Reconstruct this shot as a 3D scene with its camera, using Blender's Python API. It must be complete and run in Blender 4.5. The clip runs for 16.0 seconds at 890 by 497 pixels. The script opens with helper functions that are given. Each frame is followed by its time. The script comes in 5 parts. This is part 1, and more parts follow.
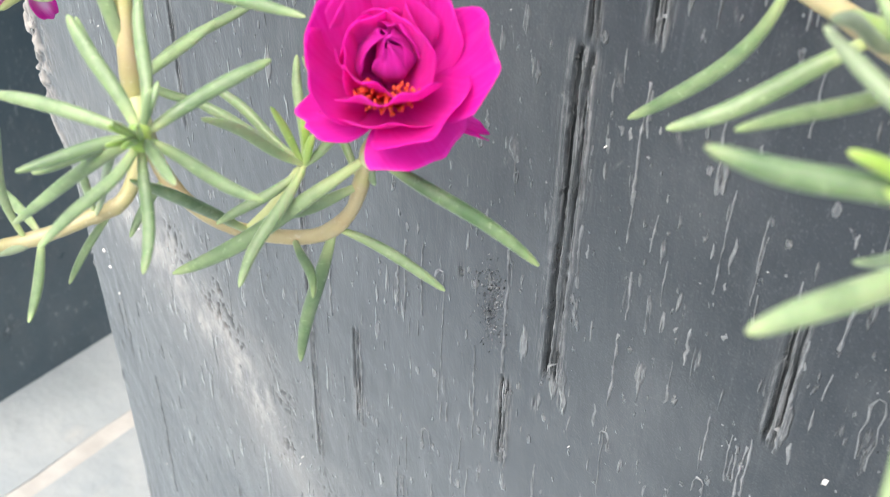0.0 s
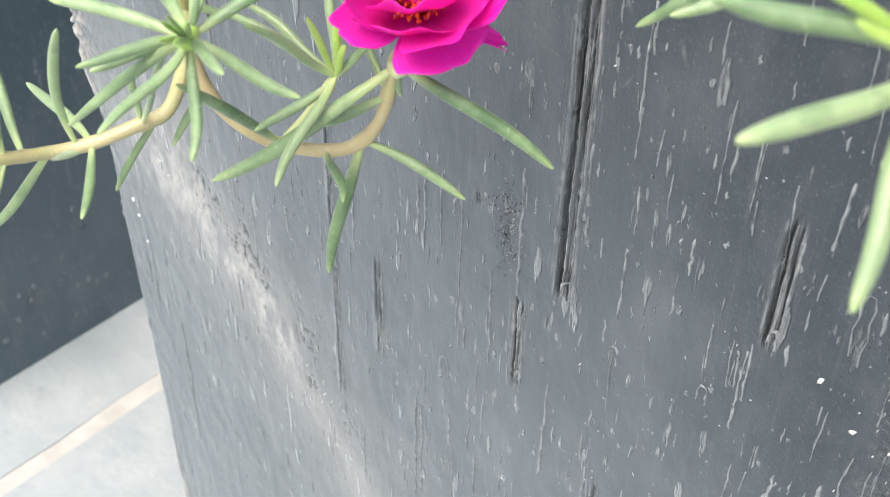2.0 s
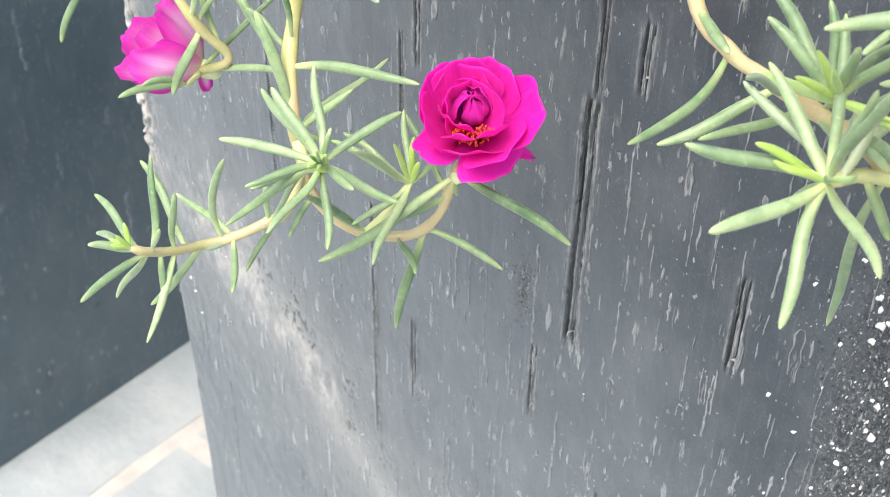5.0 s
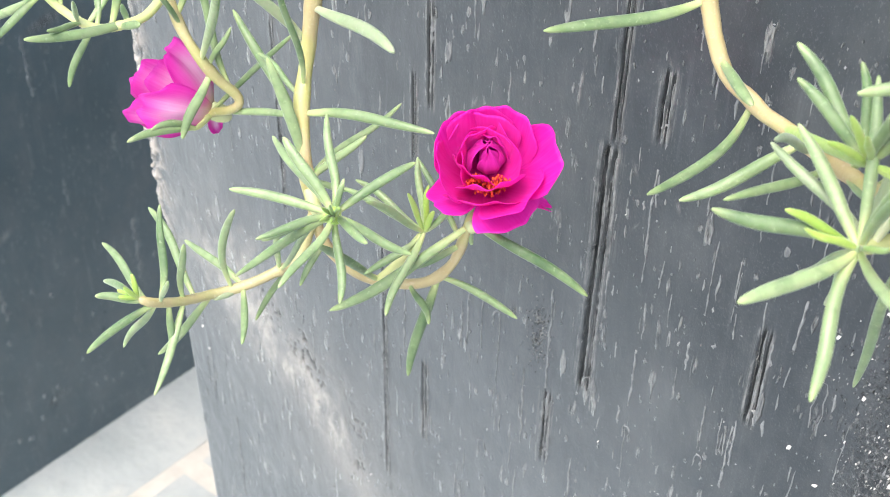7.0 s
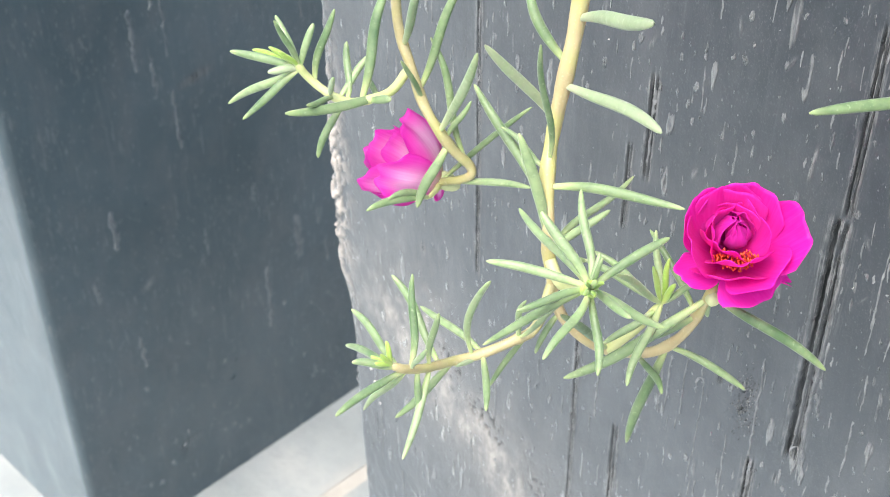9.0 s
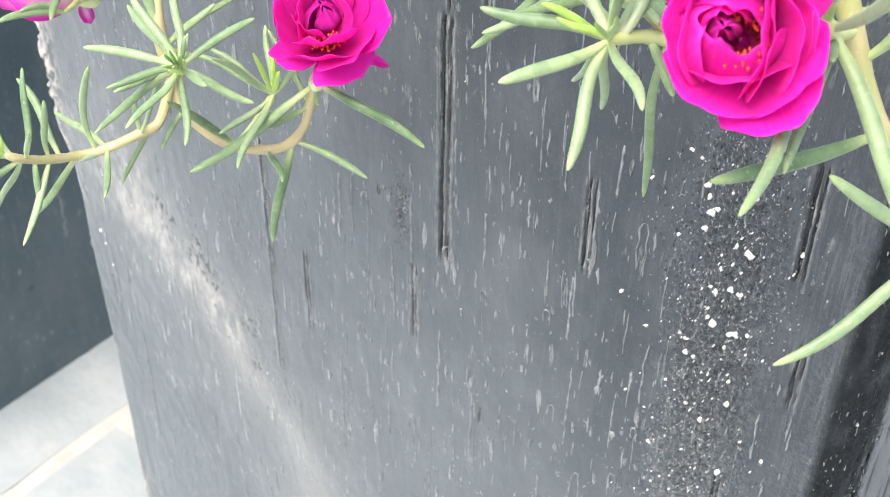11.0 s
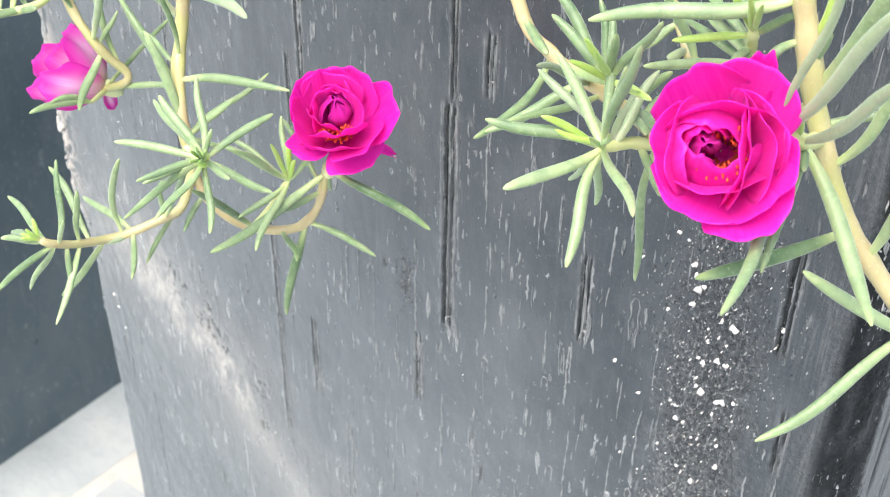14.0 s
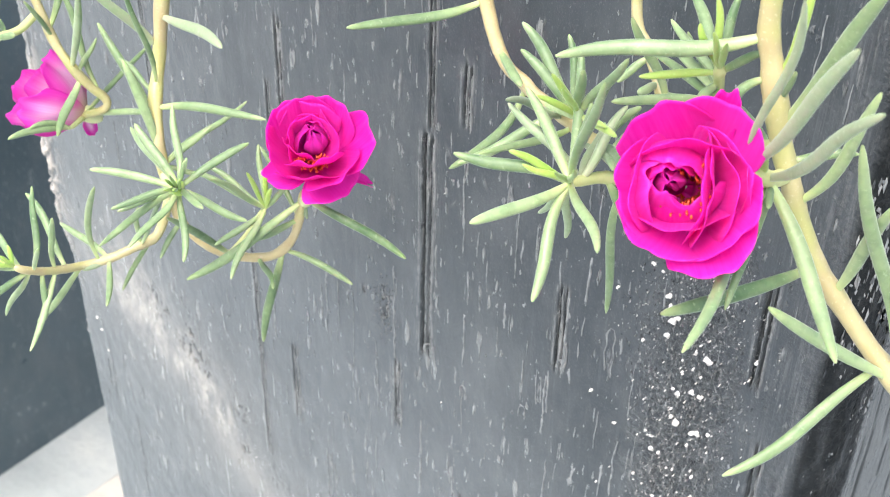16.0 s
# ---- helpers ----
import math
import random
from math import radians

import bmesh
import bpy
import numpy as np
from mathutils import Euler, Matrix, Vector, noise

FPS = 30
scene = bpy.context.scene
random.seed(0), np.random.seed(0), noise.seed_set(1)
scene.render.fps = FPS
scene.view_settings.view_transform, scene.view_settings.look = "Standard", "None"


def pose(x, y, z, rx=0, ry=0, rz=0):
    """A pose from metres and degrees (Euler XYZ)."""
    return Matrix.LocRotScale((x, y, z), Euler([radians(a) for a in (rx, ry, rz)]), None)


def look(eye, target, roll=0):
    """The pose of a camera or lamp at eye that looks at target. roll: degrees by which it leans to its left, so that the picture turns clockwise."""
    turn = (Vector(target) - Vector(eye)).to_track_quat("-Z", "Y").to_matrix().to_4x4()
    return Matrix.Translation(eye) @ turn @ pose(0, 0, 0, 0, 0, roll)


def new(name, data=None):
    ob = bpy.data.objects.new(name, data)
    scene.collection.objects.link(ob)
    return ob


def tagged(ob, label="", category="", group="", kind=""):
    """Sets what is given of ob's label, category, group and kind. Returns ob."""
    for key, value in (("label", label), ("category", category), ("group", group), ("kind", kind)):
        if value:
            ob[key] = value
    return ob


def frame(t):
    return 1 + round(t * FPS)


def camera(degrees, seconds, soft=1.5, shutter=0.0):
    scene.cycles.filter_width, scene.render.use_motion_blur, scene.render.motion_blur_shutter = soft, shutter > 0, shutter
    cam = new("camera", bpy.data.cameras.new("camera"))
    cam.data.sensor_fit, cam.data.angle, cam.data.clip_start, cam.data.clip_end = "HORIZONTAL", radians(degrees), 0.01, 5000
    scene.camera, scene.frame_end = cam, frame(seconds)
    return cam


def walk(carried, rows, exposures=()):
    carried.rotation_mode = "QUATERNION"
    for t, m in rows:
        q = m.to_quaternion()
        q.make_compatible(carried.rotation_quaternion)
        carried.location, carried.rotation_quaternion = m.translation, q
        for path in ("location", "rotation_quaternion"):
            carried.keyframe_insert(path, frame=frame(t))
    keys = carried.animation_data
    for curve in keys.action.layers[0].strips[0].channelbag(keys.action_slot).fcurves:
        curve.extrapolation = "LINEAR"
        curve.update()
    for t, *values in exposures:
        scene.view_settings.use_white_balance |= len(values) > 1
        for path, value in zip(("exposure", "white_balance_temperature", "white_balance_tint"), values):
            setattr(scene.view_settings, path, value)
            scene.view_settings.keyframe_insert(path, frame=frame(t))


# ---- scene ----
cam = camera(38.5, 16.0, 1.0)
# seconds; place in metres; turn in degrees
PATH = [
    (0, 0.0821, -0.1134, 0.4818, 47.82, -1.07, 43.26),
    (0.5, 0.0854, -0.1157, 0.4822, 47.78, -0.91, 43.31),
    (1, 0.081, -0.116, 0.4822, 47.45, -0.7, 43.26),
    (1.5, 0.0808, -0.1177, 0.4864, 47.55, -0.81, 43.39),
    (2, 0.0927, -0.1266, 0.481, 47.65, -0.82, 43.68),
    (2.2, 0.109, -0.143, 0.481, 47.17, -1.54, 41.42),
    (2.4, 0.13, -0.156, 0.478, 47.68, -1.77, 39.73),
    (2.5, 0.1343, -0.1536, 0.4802, 47.13, -1.51, 39.81),
    (2.8, 0.13, -0.163, 0.499, 47.56, -2.58, 38.07),
    (3, 0.1286, -0.1586, 0.5069, 48.13, -1.61, 39.15),
    (3.5, 0.1272, -0.1747, 0.521, 49.17, -2.07, 38.84),
    (4, 0.1269, -0.1754, 0.5241, 50.33, -1.79, 39.42),
    (4.5, 0.112, -0.1733, 0.5229, 50.55, -1.02, 40.37),
    (4.7, 0.1124, -0.1733, 0.5217, 50.69, -0.78, 40.78),
    (6.8, 0.1098, -0.1735, 0.526, 51.08, -1.26, 40.55),
    (7, 0.1061, -0.1686, 0.5237, 51.39, -0.85, 41.1),
    (7.5, 0.0948, -0.1747, 0.5255, 52.14, -0.76, 41.76),
    (8, 0.0827, -0.1823, 0.5311, 52.38, 0.08, 42.24),
    (8.5, 0.0806, -0.1859, 0.5297, 52.94, 0.39, 43.49),
    (9, 0.085, -0.1899, 0.5305, 53.37, 0.39, 44.22),
    (9.5, 0.0988, -0.1915, 0.529, 53.69, 0.33, 44.04),
    (10, 0.1213, -0.1935, 0.5168, 53.16, -0.59, 43.02),
    (10.2, 0.1319, -0.1841, 0.5122, 51.43, -0.62, 41.72),
    (12.3, 0.1466, -0.1786, 0.523, 51.91, -0.78, 37.27),
    (12.5, 0.1418, -0.1827, 0.5237, 51.85, -0.4, 37.65),
    (13, 0.1442, -0.1838, 0.5295, 52.42, -0.39, 38.13),
    (13.5, 0.146, -0.185, 0.5311, 52.79, -0.46, 38.14),
    (14, 0.1463, -0.1884, 0.5318, 53.09, -0.68, 38.09),
    (14.5, 0.1477, -0.1864, 0.5311, 53.24, -0.55, 38.3),
    (15, 0.1479, -0.1862, 0.5341, 53.52, -0.82, 38.22),
    (15.5, 0.1489, -0.1848, 0.5323, 53.81, -1.16, 38.17),
    (16, 0.1492, -0.1849, 0.5339, 53.92, -1.1, 38.26),
]
cam.data.dof.use_dof = True
cam.data.dof.focus_distance, cam.data.dof.aperture_fstop = 0.215, 56.0
walk(cam, [(t, pose(x, y, z, rx, ry, rz)) for t, x, y, z, rx, ry, rz in PATH], [(0, 1.59), (2, 1.63), (3, 1.75), (7, 1.75), (10.2, 1.81), (12.3, 1.85), (16, 1.87)])

# ---- daylight: a bright overcast sky with a wide, weak sun ----
SUN_UP, SUN_TURN = 60.0, 174.0
world = bpy.data.worlds.new("world")
scene.world = world
world.use_nodes = True
wn = world.node_tree.nodes
sky = wn.new("ShaderNodeTexSky")
sky.sky_type, sky.sun_disc = "NISHITA", False
sky.sun_elevation, sky.sun_rotation = radians(SUN_UP), radians(SUN_TURN)
sky.air_density, sky.dust_density, sky.ozone_density = 1.2, 4.0, 1.0
wn["Background"].inputs["Strength"].default_value = 0.12
world.node_tree.links.new(sky.outputs["Color"], wn["Background"].inputs["Color"])
sun_data = bpy.data.lights.new("sun", "SUN")
sun_data.energy, sun_data.angle, sun_data.color = 1.2, radians(40), (1.0, 0.96, 0.9)
sun = new("sun", sun_data)
a, e = radians(SUN_TURN), radians(SUN_UP)
sun_way = Vector((math.sin(a) * math.cos(e), math.cos(a) * math.cos(e), math.sin(e)))
sun.matrix_world = look(sun_way * 20, (0, 0, 0))


# ---- small helpers ----
def part(name, bm, material, parent, label=""):
    """Links a bmesh as one mesh object under a thing or a part."""
    data = bpy.data.meshes.new(name)
    bm.to_mesh(data)
    bm.free()
    for poly in data.polygons:
        poly.use_smooth = True
    data.materials.append(material)
    ob = new(name, data)
    ob.parent = parent
    return tagged(ob, label)


def grid_mesh(name, co, material, layers=None, closed=False):
    """A mesh object from an array of rows and columns of points."""
    r, c = co.shape[:2]
    i = np.arange(r * c).reshape(r, c)
    j = np.roll(i, -1, axis=1) if closed else i[:, 1:]
    k = i if closed else i[:, :-1]
    q = np.stack([k[:-1], j[:-1], j[1:], k[1:]], -1).reshape(-1, 4)
    data = bpy.data.meshes.new(name)
    data.vertices.add(r * c)
    data.vertices.foreach_set("co", co.reshape(-1).astype(np.float32))
    data.loops.add(q.size)
    data.loops.foreach_set("vertex_index", q.reshape(-1).astype(np.int32))
    data.polygons.add(len(q))
    data.polygons.foreach_set("loop_start", np.arange(0, q.size, 4, dtype=np.int32))
    data.update(calc_edges=True)
    data.shade_smooth()
    for key, values in (layers or {}).items():
        data.attributes.new(key, "FLOAT", "POINT").data.foreach_set("value", values.ravel().astype(np.float32))
    data.materials.append(material)
    return new(name, data)


def box_bm(x0, x1, y0, y1, z0, z1, bevel=0.0):
    bm = bmesh.new()
    bmesh.ops.create_cube(bm, size=1.0)
    for v in bm.verts:
        v.co = Vector(((x0 + x1) / 2 + v.co.x * (x1 - x0), (y0 + y1) / 2 + v.co.y * (y1 - y0), (z0 + z1) / 2 + v.co.z * (z1 - z0)))
    if bevel:
        bmesh.ops.bevel(bm, geom=bm.edges[:], offset=bevel, segments=2, affect="EDGES", profile=0.6)
    return bm


# ---- materials ----
def material(name):
    m = bpy.data.materials.new(name)
    m.use_nodes = True
    t = m.node_tree
    return m, t.nodes, t.links, t.nodes["Principled BSDF"]


def noise_tex(n, l, scale, detail=4.0, rough=0.55, stretch=(1, 1, 1), coords="Object"):
    c, m, t = n.new("ShaderNodeTexCoord"), n.new("ShaderNodeMapping"), n.new("ShaderNodeTexNoise")
    m.inputs["Scale"].default_value = stretch
    t.inputs["Scale"].default_value, t.inputs["Detail"].default_value, t.inputs["Roughness"].default_value = scale, detail, rough
    l.new(c.outputs[coords], m.inputs["Vector"])
    l.new(m.outputs["Vector"], t.inputs["Vector"])
    return t.outputs["Fac"]


def ramp(n, l, value, stops):
    r = n.new("ShaderNodeValToRGB")
    e = r.color_ramp.elements
    while len(e) < len(stops):
        e.new(0.5)
    for k, (p, c) in zip(e, stops):
        k.position, k.color = p, (*c, 1) if len(c) == 3 else c
    l.new(value, r.inputs["Fac"])
    return r.outputs["Color"]


def mix(n, l, fac, a, b):
    m = n.new("ShaderNodeMix")
    m.data_type = "RGBA"
    for key, v in (("Factor", fac), ("A", a), ("B", b)):
        s = [i for i in m.inputs if i.name == key and (i.type == "RGBA" or (key == "Factor" and i.type == "VALUE"))][0]
        if isinstance(v, (int, float)):
            s.default_value = v
        elif isinstance(v, tuple):
            s.default_value = (*v, 1)
        else:
            l.new(v, s)
    return [o for o in m.outputs if o.type == "RGBA"][0]


def bump(n, l, bsdf, height, strength, distance):
    b = n.new("ShaderNodeBump")
    b.inputs["Strength"].default_value, b.inputs["Distance"].default_value = strength, distance
    l.new(height, b.inputs["Height"])
    if bsdf.inputs["Normal"].is_linked:
        l.new(bsdf.inputs["Normal"].links[0].from_socket, b.inputs["Normal"])
    l.new(b.outputs["Normal"], bsdf.inputs["Normal"])


def attribute(n, name):
    a = n.new("ShaderNodeAttribute")
    a.attribute_name = name
    return a.outputs["Fac"]


def math_node(n, l, op, *values, clamp=False):
    m = n.new("ShaderNodeMath")
    m.operation, m.use_clamp = op, clamp
    for k, v in enumerate(values):
        if isinstance(v, (int, float)):
            m.inputs[k].default_value = v
        else:
            l.new(v, m.inputs[k])
    return m.outputs[0]


def marks(n, l, stretch, size, keep):
    """Scattered small marks with crisp edges: their mask, their hollow middles, and a chance for each."""
    c, m, v = n.new("ShaderNodeTexCoord"), n.new("ShaderNodeMapping"), n.new("ShaderNodeTexVoronoi")
    wob, add = n.new("ShaderNodeTexNoise"), n.new("ShaderNodeVectorMath")
    m.inputs["Scale"].default_value = stretch
    l.new(c.outputs["Object"], m.inputs["Vector"])
    wob.inputs["Scale"].default_value = 2.2
    l.new(m.outputs["Vector"], wob.inputs["Vector"])
    add.operation = "MULTIPLY_ADD"
    l.new(wob.outputs["Color"], add.inputs[0])
    add.inputs[1].default_value = (0.55, 0.55, 0.55)
    l.new(m.outputs["Vector"], add.inputs[2])
    v.inputs["Scale"].default_value = 1.0
    l.new(add.outputs[0], v.inputs["Vector"])
    rgb = n.new("ShaderNodeSeparateColor")
    l.new(v.outputs["Color"], rgb.inputs[0])
    reach = math_node(n, l, "MULTIPLY", rgb.outputs[1], size)
    inside = math_node(n, l, "MULTIPLY", math_node(n, l, "SUBTRACT", reach, v.outputs["Distance"]), 9.0, clamp=True)
    hollow = math_node(n, l, "MULTIPLY", math_node(n, l, "SUBTRACT", math_node(n, l, "MULTIPLY", reach, 0.55), v.outputs["Distance"]), 14.0, clamp=True)
    pick = math_node(n, l, "GREATER_THAN", rgb.outputs[0], keep)
    deep = math_node(n, l, "GREATER_THAN", rgb.outputs[2], 0.6)
    return math_node(n, l, "MULTIPLY", inside, pick), math_node(n, l, "MULTIPLY", math_node(n, l, "MULTIPLY", hollow, pick), deep)


def planter_material(name, wear, dark=(0.022, 0.029, 0.036), light=(0.037, 0.046, 0.055)):
    m, n, l, b = material(name)
    col = ramp(n, l, noise_tex(n, l, 14, 6, 0.6), [(0.3, dark), (0.7, light)])
    col = mix(n, l, ramp(n, l, noise_tex(n, l, 75, 5, 0.65, (1, 1, 0.5)), [(0.45, (0, 0, 0)), (0.8, (0.5, 0.5, 0.5))]), col, (0.105, 0.115, 0.122))
    streak = ramp(n, l, noise_tex(n, l, 1, 5, 0.6, (520, 520, 30)), [(0.58, (0, 0, 0)), (0.80, (0.4, 0.4, 0.4))])
    col = mix(n, l, streak, col, (0.125, 0.14, 0.15))
    speck = ramp(n, l, noise_tex(n, l, 1, 3, 0.6, (2600, 2600, 1500)), [(0.58, (0, 0, 0)), (0.70, (0.32, 0.32, 0.32))])
    col = mix(n, l, speck, col, (0.15, 0.165, 0.17))
    # the reflected floor's sheen, mixed into the base colour as a pale tone
    col = mix(n, l, attribute(n, "painted_sheen"), col, (0.27, 0.30, 0.315))
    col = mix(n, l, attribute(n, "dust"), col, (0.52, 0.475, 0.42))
    raised = None
    worn = ramp(n, l, noise_tex(n, l, 1, 4, 0.65, (1500, 1500, 260)), [(0.36, (0.15,) * 3), (0.58, (1, 1, 1))])
    for stretch, size, keep, tone in (((470, 470, 100), 0.52, 0.62, 0.80), ((720, 720, 330), 0.50, 0.68, 0.75), ((330, 330, 34), 0.36, 0.70, 0.70)):
        mask, hollow = marks(n, l, stretch, size, keep)
        col = mix(n, l, math_node(n, l, "MULTIPLY", math_node(n, l, "MULTIPLY", mask, worn), tone * wear), col, (0.22, 0.23, 0.232))
        col = mix(n, l, math_node(n, l, "MULTIPLY", hollow, 0.5 * wear), col, (0.024, 0.027, 0.029))
        up = math_node(n, l, "SUBTRACT", mask, math_node(n, l, "MULTIPLY", hollow, 1.0))
        raised = up if raised is None else math_node(n, l, "ADD", raised, up)
    # pale scuffs, with highlights on lips and flanks painted in
    col = mix(n, l, math_node(n, l, "MULTIPLY", attribute(n, "scuff_light"), worn), col, (0.29, 0.295, 0.295))
    rake = attribute(n, "rake")
    lines = noise_tex(n, l, 1, 4, 0.7, (2300, 2300, 75))
    col = mix(n, l, math_node(n, l, "MULTIPLY", rake, 0.9), col, ramp(n, l, lines, [(0.42, (0.010, 0.012, 0.013)), (0.48, (0.045, 0.052, 0.056)), (0.53, (0.08, 0.09, 0.095)), (0.58, (0.36, 0.365, 0.365))]))
    pit = attribute(n, "pit")
    grit = noise_tex(n, l, 1, 4, 0.7, (1050, 1050, 800))
    col = mix(n, l, math_node(n, l, "MULTIPLY", pit, 0.30), col, ramp(n, l, grit, [(0.44, (0.007, 0.008, 0.009)), (0.49, (0.040, 0.045, 0.048)), (0.54, (0.10, 0.105, 0.108)), (0.60, (0.27, 0.27, 0.265))]))
    # groove beds, holes, right corner and right side blend towards near-black
    col = mix(n, l, attribute(n, "darkening"), col, (0.010, 0.012, 0.013))
    col = mix(n, l, attribute(n, "crust"), col, (0.42, 0.385, 0.345))
    l.new(col, b.inputs["Base Color"])
    hollow = math_node(n, l, "MAXIMUM", attribute(n, "darkening"), math_node(n, l, "MULTIPLY", pit, 0.15))
    gloss = ramp(n, l, noise_tex(n, l, 60, 4), [(0.2, (0.26,) * 3), (0.8, (0.42,) * 3)])
    l.new(mix(n, l, hollow, gloss, (0.7, 0.7, 0.7)), b.inputs["Roughness"])
    l.new(math_node(n, l, "SUBTRACT", 0.5, math_node(n, l, "MULTIPLY", hollow, 0.45)), b.inputs["Specular IOR Level"])
    painted_sheen = math_node(n, l, "ADD", math_node(n, l, "MULTIPLY", math_node(n, l, "ADD", attribute(n, "dust"), attribute(n, "painted_sheen")), 0.9), 0.18 if wear > 0.5 else 0.42, clamp=True)
    l.new(math_node(n, l, "MULTIPLY", painted_sheen, math_node(n, l, "SUBTRACT", 1.0, hollow)), b.inputs["Sheen Weight"])
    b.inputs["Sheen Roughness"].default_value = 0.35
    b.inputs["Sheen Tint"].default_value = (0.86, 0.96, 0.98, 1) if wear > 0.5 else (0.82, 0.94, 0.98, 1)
    bump(n, l, b, noise_tex(n, l, 1, 5, 0.65, (900, 900, 160)), 0.2, 0.0005)
    bump(n, l, b, noise_tex(n, l, 2600, 3), 0.30, 0.0003)
    bump(n, l, b, noise_tex(n, l, 260, 4, 0.6, (1, 1, 0.45)), 0.25, 0.001)
    bump(n, l, b, raised, min(1.0, 1.0 * wear), 0.0005)
    bump(n, l, b, math_node(n, l, "MULTIPLY", lines, rake), 0.8, 0.0012)
    bump(n, l, b, math_node(n, l, "MULTIPLY", grit, pit), 1.0, 0.002)
    return m


def stone_material():
    m, n, l, b = material("pale_stone_paving")
    info = n.new("ShaderNodeObjectInfo")
    col = ramp(n, l, noise_tex(n, l, 16, 8, 0.62), [(0.30, (0.205, 0.226, 0.224)), (0.50, (0.27, 0.292, 0.288)), (0.70, (0.34, 0.35, 0.333))])
    col = mix(n, l, ramp(n, l, noise_tex(n, l, 60, 6), [(0.48, (0, 0, 0)), (0.75, (0.55, 0.55, 0.55))]), col, (0.205, 0.238, 0.242))
    col = mix(n, l, ramp(n, l, noise_tex(n, l, 34, 5, 0.6, (1, 0.4, 1)), [(0.58, (0, 0, 0)), (0.72, (0.6, 0.6, 0.6))]), col, (0.37, 0.35, 0.312))
    col = mix(n, l, math_node(n, l, "MULTIPLY", info.outputs["Random"], 0.25), col, (0.295, 0.318, 0.318))
    l.new(col, b.inputs["Base Color"])
    b.inputs["Roughness"].default_value = 0.72
    bump(n, l, b, noise_tex(n, l, 300, 6), 0.35, 0.001)
    bump(n, l, b, noise_tex(n, l, 45, 4), 0.4, 0.004)
    return m


def plain_material(name, lo, hi, scale, rough, relief=0.0, detail=5.0, stretch=(1, 1, 1)):
    m, n, l, b = material(name)
    f = noise_tex(n, l, scale, detail, 0.6, stretch)
    l.new(ramp(n, l, f, [(0.3, lo), (0.7, hi)]), b.inputs["Base Color"])
    b.inputs["Roughness"].default_value = rough
    if relief:
        bump(n, l, b, f, 0.5, relief)
    return m


PLANTER = planter_material("dark_grey_cast_planter", 1.0)
PLANTER_PLAIN = planter_material("plainer_dark_grey_planter", 0.3, (0.038, 0.060, 0.071), (0.062, 0.090, 0.104))
STONE = stone_material()
MORTAR = plain_material("sandy_mortar", (0.33, 0.315, 0.28), (0.42, 0.40, 0.36), 60, 0.85, 0.002)
SOIL = plain_material("dark_potting_soil", (0.02, 0.014, 0.01), (0.07, 0.05, 0.035), 120, 0.95, 0.006)
DRIP = plain_material("faint_grey_drip", (0.080, 0.098, 0.108), (0.15, 0.172, 0.18), 160, 0.45, 0.0003)
RIDGE = plain_material("pale_worn_ridge", (0.105, 0.116, 0.122), (0.275, 0.288, 0.290), 420, 0.42, 0.0003)


def grit_material():
    m, n, l, b = material("coarse_grey_grit")
    geo = n.new("ShaderNodeNewGeometry")
    col = ramp(n, l, geo.outputs["Random Per Island"], [(0.0, (0.012, 0.014, 0.016)), (0.35, (0.050, 0.057, 0.062)), (0.75, (0.19, 0.198, 0.20)), (1.0, (0.38, 0.375, 0.36))])
    l.new(col, b.inputs["Base Color"])
    b.inputs["Roughness"].default_value = 0.45
    bump(n, l, b, noise_tex(n, l, 3000, 2), 0.3, 0.0002)
    return m


GRIT = grit_material()
FLAKE = plain_material("white_paint_flake", (0.52, 0.50, 0.47), (0.70, 0.68, 0.64), 700, 0.8)

# ---- ground ----
bm = bmesh.new()
bmesh.ops.create_grid(bm, x_segments=2, y_segments=2, size=60)
for v in bm.verts:
    v.co.z = -0.0014
ground = part("ground", bm, MORTAR, None)
tagged(ground, "pale sandy mortar bed under stone paving", "ground", kind="structure")
SLABS_X = [(-0.92, -0.617), (-0.614, -0.3055), (-0.296, -0.2185), (-0.2105, 0.085), (0.088, 0.39), (0.393, 0.70)]


def slab_bm(x0, x1, y0, y1, top):
    """A paving slab with softly worn, uneven edges."""
    bm = box_bm(x0, x1, y0, y1, -0.03, top)
    bmesh.ops.subdivide_edges(bm, edges=bm.edges[:], cuts=11, use_grid_fill=True)
    for v in bm.verts:
        p = noise.noise(Vector((v.co.x * 38, v.co.y * 38, x0))) + 0.6 * noise.noise(Vector((v.co.x * 130, v.co.y * 130, y0)))
        rim = min(v.co.x - x0, x1 - v.co.x, v.co.y - y0, y1 - v.co.y)
        if v.co.z > top - 0.001:
            v.co.z += 0.0004 * p - 0.0009 * math.exp(-rim / 0.003)
        if rim < 1e-5:
            v.co.x += 0.0011 * p * (1 if abs(v.co.x - x0) < 1e-5 or abs(v.co.x - x1) < 1e-5 else 0)
            v.co.y += 0.0011 * p * (1 if abs(v.co.y - y0) < 1e-5 or abs(v.co.y - y1) < 1e-5 else 0)
    return bm


for n_col, (x0, x1) in enumerate(SLABS_X):
    cuts = [-1.2, -0.8, -0.4, 0.092, 0.5, 0.9] if n_col == 2 else [-1.35, -0.95, -0.52, -0.11, 0.31, 0.72]
    for y0, y1 in zip(cuts, cuts[1:]):
        slab = part("paving_slab", slab_bm(x0, x1, y0 + (0.012 if n_col == 2 else 0.002), y1, random.uniform(-0.0002, 0.0004)), STONE, ground)
        slab.data.shade_flat()

# ---- the two square planters ----
H = 0.50


